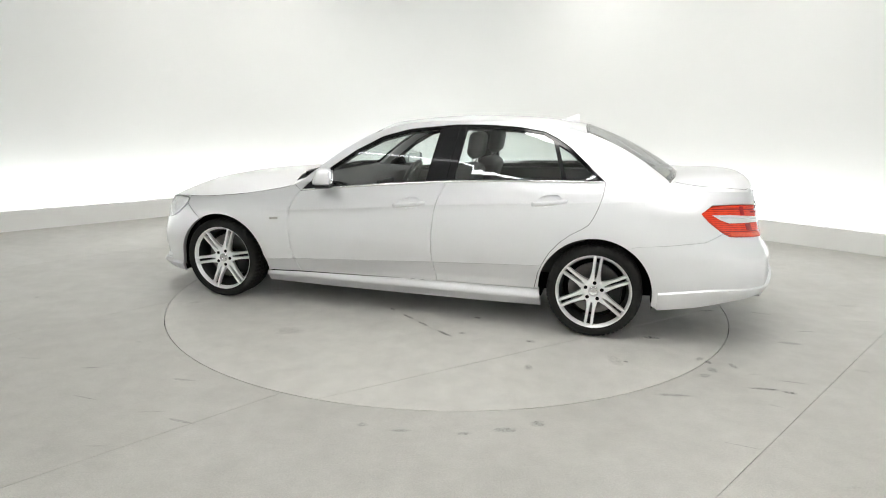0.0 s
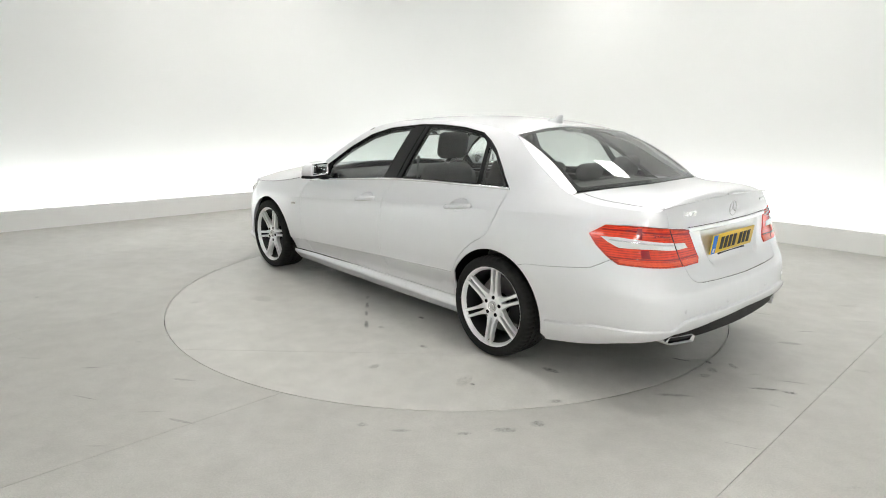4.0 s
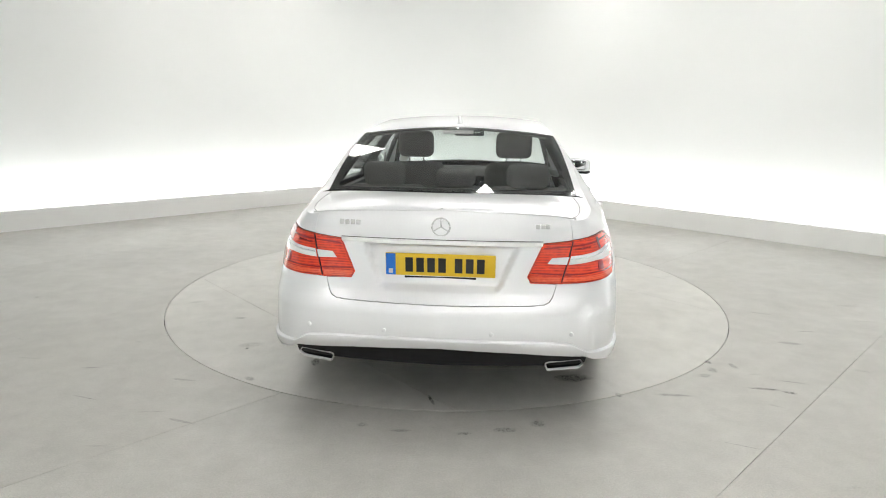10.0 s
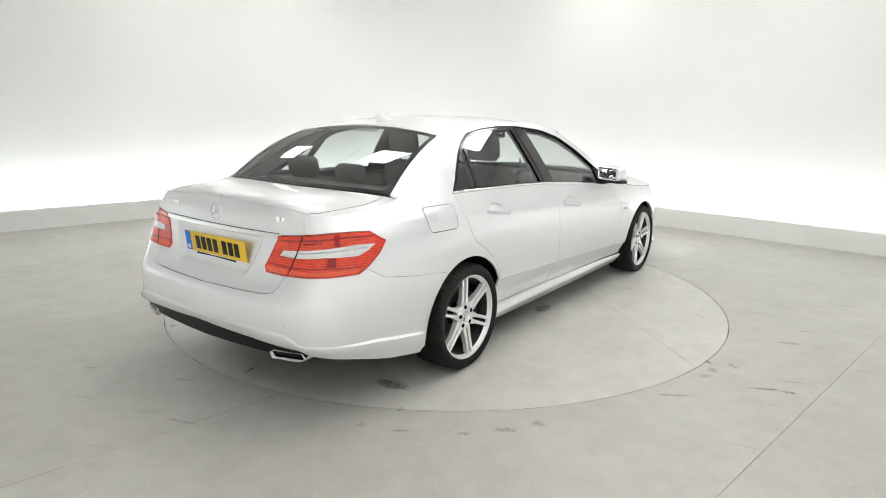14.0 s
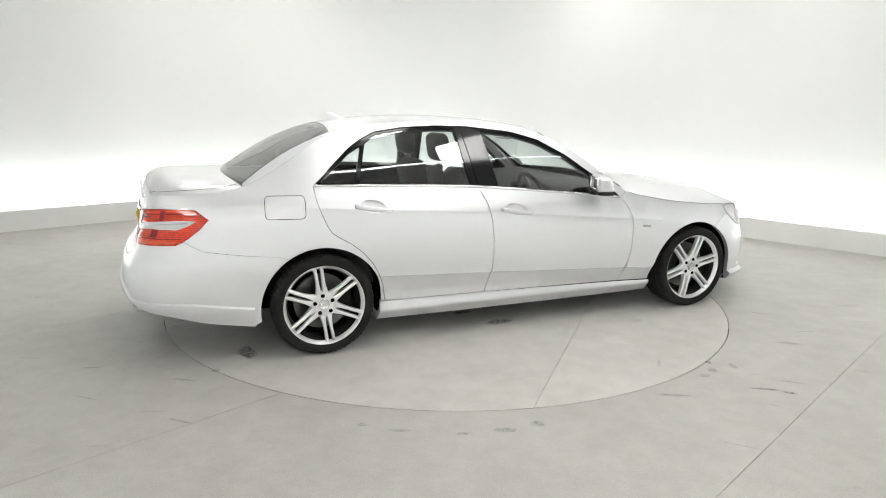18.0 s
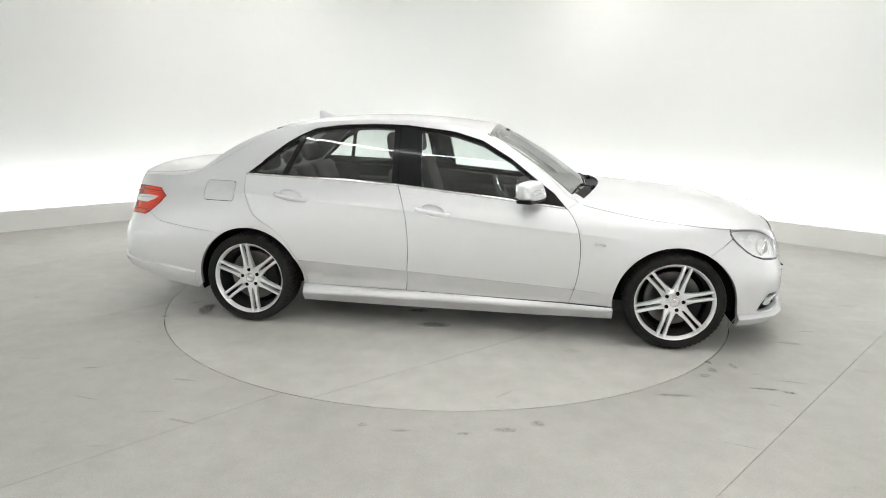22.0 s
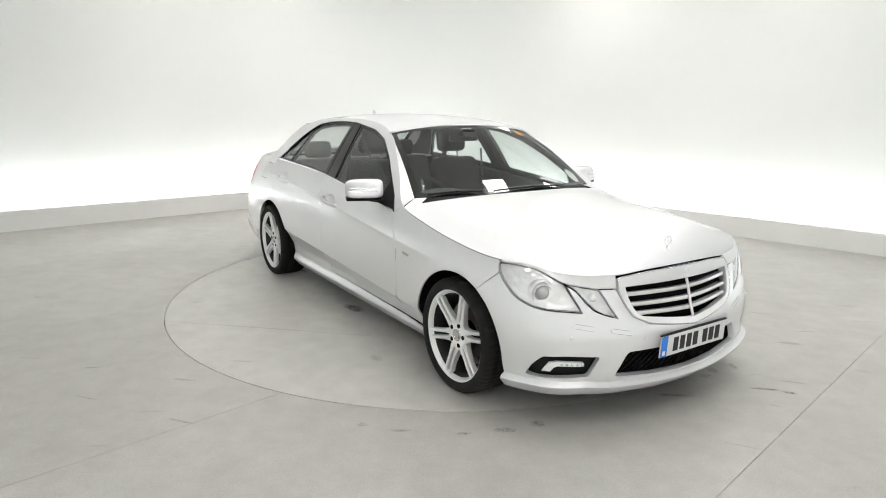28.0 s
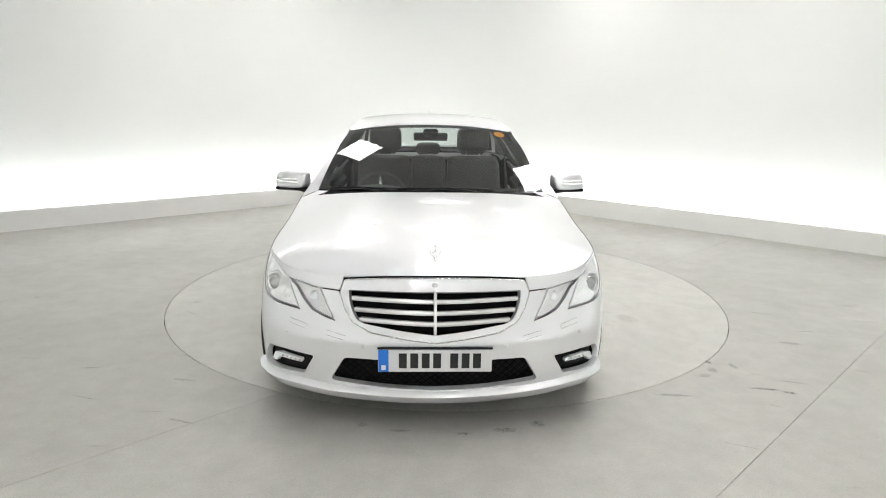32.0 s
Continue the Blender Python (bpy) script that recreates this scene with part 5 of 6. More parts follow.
    for a in (90, 210, 330):
        tube("spoke", [base + Vector((0, 0, 0.050)), base + Vector((0, 0.024 * math.cos(radians(a)), 0.050 + 0.026 * math.sin(radians(a))))], 0.0028, M_CHROME, orn, "", 6)
    # lower grille with a diamond lattice
    low = rounded([(N(-0.42), 0.383), (N(0.42), 0.383), (N(0.487), 0.268), (N(0.25), 0.248), (0, 0.241), (N(-0.25), 0.248), (N(-0.487), 0.268)], 0.02)
    lg = sheet("lower_grille", shrink(low, -0.012), M_BLACK, car, "black lower grille", -0.05, (), 0.004, 0.05)
    bm = bmesh.new()
    for d in (-1, 1):
        for k in range(-26, 27):
            y = k * 0.04
            for i in range(5):
                ya, yb = y + d * 0.04 * (i - 2), y + d * 0.04 * (i - 1)
                za, zb = 0.245 + 0.032 * i, 0.245 + 0.032 * (i + 1)
                ok = inside(np.array([N(ya) if abs(ya) < 0.6 else 9, N(yb) if abs(yb) < 0.6 else 9]), np.array([za, zb]), shrink(low, -0.012))
                if ok.any():
                    a, c = spot(N(ya), za, -0.030), spot(N(yb), zb, -0.030)
                    w = 0.0028
                    vs = [bm.verts.new((a[0], a[1], a[2] - w)), bm.verts.new((c[0], c[1], c[2] - w)), bm.verts.new((c[0], c[1], c[2] + w)), bm.verts.new((a[0], a[1], a[2] + w)),
                          bm.verts.new((a[0] - 0.012, a[1], a[2])), bm.verts.new((c[0] - 0.012, c[1], c[2]))]
                    bm.faces.new(vs[:4])
                    bm.faces.new((vs[0], vs[4], vs[5], vs[1]))
                    bm.faces.new((vs[3], vs[2], vs[5], vs[4]))
    part("lattice", bm, M_INNER, lg, "black diamond lattice")
    fog = rounded([(N(0.568), 0.374), (N(0.715), 0.386), (S(2.022), 0.380), (S(1.978), 0.330), (S(1.950), 0.279), (S(2.00), 0.274), (N(0.737), 0.278), (N(0.620), 0.281), (N(0.594), 0.328)], 0.012)
    head = [(S(1.745), 0.774)] + along_lamp(S(1.77), N(0.736), 14, 0.003) + [(N(0.709), 0.682), (N(0.672), 0.620), (N(0.655), 0.590), (N(0.722), 0.598), (S(2.022), 0.604), (S(1.957), 0.614), (S(1.897), 0.634), (S(1.848), 0.662), (S(1.788), 0.713), (S(1.762), 0.741)]
    small = along_lamp(N(0.728), N(0.562), 8, 0.003) + [(N(0.526), 0.630), (N(0.477), 0.553), (N(0.538), 0.572), (N(0.587), 0.594), (N(0.634), 0.639), (N(0.672), 0.684)]
    for k in (1, -1):
        pocket = sheet("lamp_pocket", both(shrink(fog, -0.012), k), M_BLACK, car, "black daytime lamp pocket", -0.045, (), 0.004, 0.04)
        led = rounded([(S(2.017), 0.303), (S(2.043), 0.346), (S(2.073), 0.354), (N(0.636), 0.346), (N(0.636), 0.328), (S(2.073), 0.332), (S(2.063), 0.325), (S(2.050), 0.303)], 0.004)
        sheet("daytime_lamp", both(led, k), M_LED, pocket, "white daytime running lamp", -0.012, (), 0.02, 0.02)
        for y in np.linspace(0.645, 0.735, 5):
            c = spot(k * N(y), 0.337 + (y - 0.645) * 0.06, -0.010)
            bm = bmesh.new()
            bmesh.ops.create_uvsphere(bm, u_segments=10, v_segments=6, radius=0.006, matrix=Matrix.Translation(c))
            part("led", bm, M_CHROME, pocket, "", 60)
        # head lamp: back, bowl, projector, lens
        lamp = sheet("headlamp", both(head, k), M_FACET, car, "clear headlamp with projector", -0.014, (), 0.0, 0.03)
        ob = sheet("lens", both(head, k), M_LENS, lamp, "clear lens", 0.0, (), 0.0, 0.03)
        ob.visible_shadow = False
        cheek("lamp_wall", both(head, k), -0.001, -0.018, M_REFLECTOR, lamp, "bright lamp wall")
        rim = [spot(s, z, -0.004) for s, z in dense(both(shrink(head, 0.002), k), 0.03)]
        tube("lens_seal", rim, 0.0014, M_INNER, lamp, "dark lens seal", 6, closed=True)
        c = spot(k * S(2.000), 0.672, -0.022)
        for nm, prof, mat, lab in (("bezel", [(0.066, 0.030), (0.060, 0.0), (0.055, -0.006), (0.050, 0.002), (0.047, 0.012)], M_FACET, "bright bezel ring"),
                                   ("inner_ring", [(0.047, 0.012), (0.043, -0.010), (0.040, -0.012), (0.037, -0.002)], M_CHROME, "chrome ring"),
                                   ("projector", [(0.037, 0.004), (0.034, -0.008), (0.022, -0.019), (0.010, -0.023), (0.0, -0.024)], M_PROJECTOR, "grey projector lens")):
            ob = lathe(nm, prof, mat, lamp, lab, 36)
            ob.matrix_basis = Matrix.Translation(c) @ pose(0, 0, 0, 0, 0, 90 - k * 30)
        for f in (0.25, 0.5, 0.75):
            fin = [(S(2.075) + f * 0.06, 0.602 + 0.012 * f), (S(2.075) + f * 0.06 + 0.006, 0.602 + 0.012 * f), (S(2.075) + f * 0.05 - 0.014, 0.640), (S(2.075) + f * 0.05 - 0.020, 0.640)]
            sheet("reflector_fin", both(fin, k), M_FACET, lamp, "bright reflector fin", -0.022, (), 0.012, 0.02)
        bulk = [(S(1.82), 0.742), (S(1.95), 0.715), (S(1.98), 0.690), (S(1.86), 0.700)]
        sheet("marker_lamp", both(bulk, k), M_CLEARPLASTIC, lamp, "clear marker lamp", -0.02, (), 0.02, 0.03)
        side_lamp = sheet("indicator_lamp", both(small, k), M_FACET, car, "clear inner lamp", -0.014, (), 0.0, 0.03)
        ob = sheet("lens", both(small, k), M_LENS, side_lamp, "clear lens", 0.0, (), 0.0, 0.03)
        ob.visible_shadow = False
        cheek("lamp_wall", both(small, k), -0.001, -0.018, M_REFLECTOR, side_lamp, "bright lamp wall")
        rim = [spot(s, z, -0.003) for s, z in dense(both(shrink(small, 0.002), k), 0.03)]
        tube("lens_seal", rim, 0.0013, M_INNER, side_lamp, "dark lens seal", 6, closed=True)
        c = spot(k * N(0.595), 0.640, -0.024)
        ob = lathe("bulb_bowl", [(0.036, 0.03), (0.030, 0.0), (0.02, -0.012), (0.0, -0.014)], M_CLEARPLASTIC, side_lamp, "", 24)
        ob.matrix_basis = Matrix.Translation(c) @ pose(0, 0, 0, 0, 0, 90 - k * 20)
        # headlamp washer cover
        cover = rounded([(N(0.60), 0.525), (N(0.70), 0.543), (N(0.70), 0.520), (N(0.60), 0.502)], 0.01)
        for dy, dz in ((0.0, 0.0), (-0.20, -0.035)):
            q = [(a + dy, b + dz) for a, b in cover]
            lid = sheet("washer_cover", both(q, k), M_PAINT, car, "silver washer cover", 0.0015, (), 0.003, 0.02)
            for z0, z1 in ((0.524, 0.542), (0.503, 0.521)):
                tube("cover_joint", [spot(k * (N(0.605) + dy + 0.095 * f), z0 + dz + (z1 - z0) * f, 0.002) for f in np.linspace(0, 1, 7)], 0.0006, M_DISCBRAKE, lid, "thin dark joint", 6)
        for y, z in ((0.70, 0.475), (0.33, 0.445)):
            c = spot(k * N(y), z, 0.0015)
            ob = lathe("parking_sensor", [(0.010, 0.002), (0.010, -0.0015), (0.008, -0.002), (0.0, -0.002)], M_PAINT, car, "", 16)
            ob.matrix_basis = Matrix.Translation(c) @ pose(0, 0, 0, 0, 0, 90 - k * 15)
    liner = [(-S(1.72), 0.66), (S(1.72), 0.66), (S(1.72), 0.24), (-S(1.72), 0.24)]
    sheet("nose_shell", liner, M_INNER, car, "dark inner shell", -0.11, (), 0.0, 0.06)
    plate(car, False)


# ---- tail ----
def tail(car, boot):
    T, S = on_tail, on_side
    for k in (1, -1):
        def m(poly, k=k):
            return poly if k == 1 else [(2 * LEN - s, z) for s, z in poly]
        lamp = [(S(-2.088), 0.871), (S(-2.16), 0.917), (S(-2.28), 0.922), (S(-2.395), 0.923), (T(0.664), 0.913), (T(0.590), 0.727), (T(0.719), 0.731), (S(-2.391), 0.735), (S(-2.27), 0.737), (S(-2.205), 0.771), (S(-2.136), 0.822)]
        lid = [(T(0.656), 0.911), (T(0.502), 0.898), (T(0.425), 0.749), (T(0.439), 0.726), (T(0.582), 0.724)]
        unit = sheet("tail_lamp", m(shrink(lamp, -0.0042)), M_RED, car, "red tail lamp with white stripe", 0.004, (), 0.03, 0.025)
        inner = sheet("tail_lamp_insert", m(shrink(lid, -0.004)), M_RED, car, "red inner tail lamp", 0.004, (), 0.03, 0.025)
        stripe = [(S(-2.150), 0.865), (S(-2.26), 0.868), (T(0.81), 0.859), (T(0.643), 0.846), (T(0.628), 0.808), (T(0.80), 0.820), (S(-2.26), 0.817), (S(-2.20), 0.838)]
        ws = sheet("white_stripe", m(stripe), M_WHITELENS, unit, "white reversing lamp stripe", 0.0075, (), 0.004, 0.025)
        wi = sheet("white_stripe", m([(T(0.632), 0.843), (T(0.543), 0.838), (T(0.519), 0.810), (T(0.617), 0.808)]), M_WHITELENS, inner, "white reversing lamp", 0.0075, (), 0.004, 0.025)
        sheet("stripe_band", m([(S(-2.20), 0.856), (T(0.80), 0.848), (T(0.642), 0.836), (T(0.640), 0.830), (T(0.80), 0.842), (S(-2.20), 0.850)]), M_SATIN, ws, "grey band in the stripe", 0.0095, (), 0.002, 0.03)
        bands = ([(S(-2.235), 0.770), (T(0.793), 0.772), (T(0.606), 0.765), (T(0.604), 0.759), (T(0.793), 0.766), (S(-2.243), 0.764)], [(S(-2.335), 0.918), (S(-2.365), 0.919), (S(-2.375), 0.866), (S(-2.345), 0.868)],
                 [(S(-2.375), 0.814), (T(0.81), 0.815), (T(0.80), 0.774), (S(-2.385), 0.774)], [(S(-2.15), 0.904), (S(-2.30), 0.908), (T(0.66), 0.896), (T(0.656), 0.888), (S(-2.30), 0.900), (S(-2.15), 0.897)])
        for q in bands:
            sheet("dark_band", m(q), M_REDDARK, unit, "dark red rib", 0.0065, (), 0.002, 0.03)
        for q in ([(T(0.594), 0.765), (T(0.443), 0.770), (T(0.439), 0.764), (T(0.592), 0.759)], [(T(0.648), 0.893), (T(0.505), 0.884), (T(0.502), 0.877), (T(0.645), 0.886)]):
            sheet("dark_band", m(q), M_REDDARK, inner, "dark red rib", 0.0065, (), 0.002, 0.03)
        seal = [spot(s, z, 0.004) for s, z in dense(m(lamp), 0.03)]
        tube("lamp_seal", seal, 0.0008, M_INNER, unit, "dark lamp seal", 6, closed=True)
        seal = [spot(s, z, 0.004) for s, z in dense(m(lid), 0.03)]
        tube("lamp_seal", seal, 0.0008, M_INNER, inner, "dark lamp seal", 6, closed=True)
        for i in range(9):
            y = 0.675 + i * 0.013
            c = spot(T(y) if k == 1 else 2 * LEN - T(y), 0.876 + 0.06 * (y - 0.675), 0.006)
            bm = bmesh.new()
            bmesh.ops.create_uvsphere(bm, u_segments=8, v_segments=5, radius=0.005, matrix=Matrix.Translation(c))
            part("led", bm, M_REDDARK, unit, "", 60)
        # paler band along the foot of both lamps, dark gap between them
        sheet("reflector_band", m([(S(-2.262), 0.757), (T(0.793), 0.756), (T(0.600), 0.750), (T(0.592), 0.731), (T(0.719), 0.735), (S(-2.391), 0.739), (S(-2.275), 0.742)]), M_REDLIGHT, unit, "paler red reflector band", 0.0060, (), 0.002, 0.03)
        sheet("reflector_band", m([(T(0.584), 0.750), (T(0.436), 0.754), (T(0.431), 0.746), (T(0.441), 0.730), (T(0.577), 0.728)]), M_REDLIGHT, inner, "paler red reflector band", 0.0060, (), 0.002, 0.03)
        gap = [spot(*m([(T(0.660 - 0.074 * f), 0.913 - 0.187 * f)])[0], 0.0045) for f in np.linspace(0, 1, 9)]
        tube("lamp_gap", gap, 0.0022, M_INNER, unit, "dark gap between the lamps", 6)
        # exhaust trims
        cx, cy, cz = -2.522, -k * 0.598, 0.338
        outer = rounded([(-0.095, -0.004), (-0.070, -0.022), (0.084, -0.024), (0.096, 0.010), (0.080, 0.020), (-0.078, 0.024)], 0.006, 4)
        ring = []
        bm = bmesh.new()
        for g, dx in ((0.002, 0.08), (0.0, 0.004), (0.002, -0.003), (0.0055, 0.0), (0.0065, 0.02)):
            ring.append([bm.verts.new((cx + dx - 0.3 * y, cy + k * y, cz + z)) for y, z in shrink(outer, g)])
        for p, q in zip(ring, ring[1:]):
            for j in range(len(p)):
                bm.faces.new((p[j], p[(j + 1) % len(p)], q[(j + 1) % len(p)], q[j]))
        tip = part("exhaust_trim", bm, M_BRIGHT, car, "chrome exhaust outlet", 50)
        # near-black face just inside the rim, in place of the outlet's shade
        bm = bmesh.new()
        bm.faces.new([bm.verts.new((cx + 0.014 - 0.3 * y, cy + k * y * 0.93, cz + z * 0.72)) for y, z in outer])
        part("outlet_shade", bm, M_INNER, tip, "dark face put in as shade in the exhaust mouth")
    # bright bar over the plate, boot seam, spoiler lip
    bar = [(T(0.50), 0.908), (T(-0.50), 0.908), (T(-0.495), 0.890), (T(0.495), 0.890)]
    sheet("boot_bar", bar, M_CHROME, car, "bright boot bar", 0.010, (), 0.016, 0.04)
    seam = [spot(T(y), 0.9115, 0.003) for y in np.linspace(-0.5, 0.5, 30)]
    tube("bar_gap", seam, 0.0015, M_INNER, car, "dark gap over the bar", 6)
    lip = []
    for y in np.linspace(-0.63, 0.63, 41):
        e = edge(np.array(T(abs(y))))
        lip.append((e[0] + 0.002, y, e[2] + 0.000))
    tube("spoiler_lip", lip, 0.004, M_PAINT, car, "silver boot lip", 10)
    # boot joint on the deck
    for k in (1, -1):
        pts = []
        for f in np.linspace(0, 1, 16):
            s = S(-1.90) + (T(0.66) - S(-1.90)) * f
            a = 0.90 + 0.08 * f
            q = boot(np.array([s]), np.array([a]))[0]
            pts.append((q[0], k * q[1], q[2] + 0.001))
        tube("boot_joint", pts, 0.0009, M_INNER, car, "dark boot joint", 6)
    # ring emblem and lettering drawn as plain bars
    b = spot(T(0.0), 0.972, 0.004)
    ring = tube("ring_emblem", [(b[0] - 0.003, 0.042 * math.cos(a), 0.972 + 0.042 * math.sin(a)) for a in np.linspace(0, 2 * math.pi, 33)[:-1]], 0.0038, M_BRIGHT, car, "chrome ring emblem", 8, closed=True)
    for a in (90, 210, 330):
        tube("arm", [(b[0] - 0.002, 0, 0.972), (b[0] - 0.003, 0.04 * math.cos(radians(a)), 0.972 + 0.04 * math.sin(radians(a)))], 0.0032, M_BRIGHT, ring, "", 6)
    for ys in ((0.505, 0.475, 0.445, 0.415), (-0.475, -0.502, -0.525)):
        for y in ys:
            c = spot(T(-y), 0.978, 0.003)
            bm = bmesh.new()
            box(bm, c[0] - 0.003, c[1] - 0.010, 0.968, c[0] + 0.006, c[1] + 0.010, 0.990, 0.002)
            part("badge_bar", bm, M_BRIGHT, car, "chrome badge bar", 40)
    for y in (0.62, 0.25, -0.25, -0.62):
        c = spot(T(y), 0.50, 0.0015)
        ob = lathe("parking_sensor", [(0.010, -0.002), (0.010, 0.0015), (0.008, 0.002), (0.0, 0.002)], M_PAINT, car, "", 16)
        ob.matrix_basis = Matrix.Translation(c) @ pose(0, 0, 0, 0, 0, 90)
    liner = [(S(-1.83), 1.0), (2 * LEN - S(-1.83), 1.0), (2 * LEN - S(-1.83), 0.43), (S(-1.83), 0.43)]
    sheet("tail_shell", liner, M_INNER, car, "dark inner shell", -0.05, (), 0.0, 0.06)
    plate(car, True)
    # roof aerial
    bm = bmesh.new()
    base = Vector((-1.13, 0, 1.420))
    ring = []
    for x, w, z in ((0.085, 0.004, 0.0), (0.05, 0.016, 0.006), (0.0, 0.020, 0.022), (-0.045, 0.016, 0.042), (-0.075, 0.008, 0.050), (-0.088, 0.003, 0.046)):
        ring.append([bm.verts.new(base + Vector((x, -w, -0.012))), bm.verts.new(base + Vector((x, -w * 0.6, z * 0.7))), bm.verts.new(base + Vector((x, 0, z))), bm.verts.new(base + Vector((x, w * 0.6, z * 0.7))), bm.verts.new(base + Vector((x, w, -0.012)))])
    for p, q in zip(ring, ring[1:]):
        for j in range(4):
            bm.faces.new((p[j], p[j + 1], q[j + 1], q[j]))
    bm.faces.new(ring[0])
    bm.faces.new(ring[-1])
    part("roof_aerial", bm, M_PAINT, car, "silver shark fin aerial", 50)


# ---- handles, mirrors, badges ----
def flank_fittings(car):
    S = on_side
    for k in (1, -1):
        for x0, z0 in HANDLES:
            def bowl(s, z, x0=x0, z0=z0):
                u = (np.abs(s) - S(x0)) / 0.082
                v = (z - z0 - 0.006 - 0.14 * (np.abs(s) - S(x0))) / 0.039
                return side(s, z, -0.024 * np.clip(1 - u * u - v * v, 0, 1)**0.7 - 0.001)
            hc = skin("handle_cup", both(shrink(handle_cup(x0, z0), -0.006), k), bowl, M_PAINT, car, "silver handle recess", step=0.010, thick=0)
            pts = []
            for i in range(21):
                f = i / 20
                x = x0 - 0.112 + 0.224 * f
                pts.append(spot(k * S(x), z0 - 0.002 - 0.14 * (x - x0), 0.000 + 0.036 * math.sin(math.pi * f)**0.45))
            rails("door_handle", pts, 0.0095, M_PAINT, hc, "silver pull handle", 1.5, 12)
            low = [(p[0], p[1], p[2] - 0.0125) for p in pts[2:-2]]
            rails("handle_strip", low, 0.0035, M_CHROME, hc, "chrome handle strip")
        # door mirror, its outer end swept back
        c = Vector((0.490, -k * 0.955, 1.010))
        sweep_back = Matrix.Translation(c) @ Matrix.Rotation(radians(-22 * k), 4, "Z")

        def mirror_part(name, bm, mat, parent, label, smooth):
            bmesh.ops.transform(bm, matrix=sweep_back, verts=bm.verts)
            return part(name, bm, mat, parent, label, smooth)

        def bulge(v):
            return math.copysign(abs(v)**0.36, v)
        bm = bmesh.new()
        us, vs = 32, 18
        ring = []
        for j in range(vs + 1):
            ph = math.pi * (j / vs - 0.5)
            row = []
            for i in range(us):
                th = 2 * math.pi * i / us
                x = 0.082 * bulge(math.cos(ph)) * bulge(math.cos(th))
                y = 0.118 * bulge(math.cos(ph)) * bulge(math.sin(th))
                z = 0.056 * bulge(math.sin(ph))
                x *= 0.45 if x < 0 else 1.0 - 0.28 * z / 0.056 - 0.22 * (y / 0.118)**2
                if y * -k > 0:
                    z *= 1 - (0.20 if z > 0 else 0.0) * (y / 0.118)**2
                row.append(bm.verts.new((x, y, z)))
            ring.append(row)
        for p, q in zip(ring, ring[1:]):
            for i in range(us):
                bm.faces.new((p[i], p[(i + 1) % us], q[(i + 1) % us], q[i]))
        bmesh.ops.remove_doubles(bm, verts=bm.verts, dist=1e-5)
        cap = mirror_part("door_mirror", bm, M_PAINT, car, "silver door mirror housing", 60)
        bm = bmesh.new()
        box(bm, -0.034, -0.116, -0.074, 0.088, 0.116, -0.053, 0.008)
        for v in bm.verts:
            if v.co.x > 0:
                v.co.x *= 1 - 0.25 * (v.co.y / 0.116)**2
        mirror_part("mirror_base", bm, M_BLACK, cap, "black mirror underside", 40)
        bm = bmesh.new()
        box(bm, -0.0395, -0.098, -0.042, -0.035, 0.098, 0.044, 0.012)
        mirror_part("mirror_glass", bm, M_MIRROR, cap, "mirror glass", 40)
        for dz, half in ((-0.012, 0.092), (0.008, 0.080)):
            bm = bmesh.new()
            pts = []
            for i in range(15):
                y = -half + 2 * half * i / 14 - k * 0.012
                x = 0.082 * (1.0 - 0.28 * dz / 0.056 - 0.22 * (y / 0.118)**2)
                pts.append([bm.verts.new((x + o, y, dz + h)) for o, h in ((-0.006, 0.0035), (0.0022, 0.0035), (0.0022, -0.0035), (-0.006, -0.0035))])
            for p, q in zip(pts, pts[1:]):
                for i in range(4):
                    bm.faces.new((p[i], q[i], q[(i + 1) % 4], p[(i + 1) % 4]))
            mirror_part("mirror_indicator", bm, M_SATIN, cap, "grey indicator strip", 40)
        rails("mirror_foot", [(0.52, -k * 0.815, 0.925), (0.50, -k * 0.86, 0.930), (0.49, -k * 0.93, 0.945)], 0.020, M_BLACK, cap, "black mirror foot", 1.0, 10)
        tri = P((0.50, 0.925), (0.735, 0.893), (0.66, 0.962), (0.52, 1.058))
        skin("mirror_triangle", both(tri, k), lambda s, z: side(s, z, -0.002), M_BLACK, car, "black corner cover", step=0.04)
        # small badge on the wing
        badge = rounded([(S(0.985), 0.676), (S(0.915), 0.684), (S(0.915), 0.668), (S(0.985), 0.660)], 0.004)
        sheet("wing_badge", both(badge, k), M_CHROME, car, "small chrome wing badge", 0.003, (), 0.004, 0.02)
        # fine groove above the step along the doors
        for x0, x1 in ((-1.075, -0.315), (-0.295, 0.815), (0.835, 0.965)):
            xs = np.linspace(x0, x1, max(4, int((x1 - x0) / 0.05)))
            tube("door_groove", [spot(k * S(x), float(np.interp(x, MOULD_X, MOULD_Z)) - 0.001, -0.0002) for x in xs], 0.0009, M_DISCBRAKE, car, "fine dark groove along the door", 6)
        # inner shells behind the doors and the rear wings
        skin("door_card", both(P((-1.40, 0.99), (-0.38, 0.965), (0.70, 0.865), (0.80, 0.30), (-1.0, 0.32), (-1.10, 0.55), (-1.36, 0.80)), k), lambda s, z: side(s, z, -0.055), M_DASH, car, "dark door lining", step=0.08, thick=0.02)
        arm = [spot(k * S(x), 0.80, -0.09) for x in np.linspace(-0.25, 0.45, 8)]
        rails("arm_rest", arm, 0.035, M_SEAT, car, "dark arm rest", 0.8)
        arm = [spot(k * S(x), 0.84, -0.09) for x in np.linspace(-1.15, -0.55, 8)]
        rails("arm_rest", arm, 0.035, M_SEAT, car, "dark arm rest", 0.8)
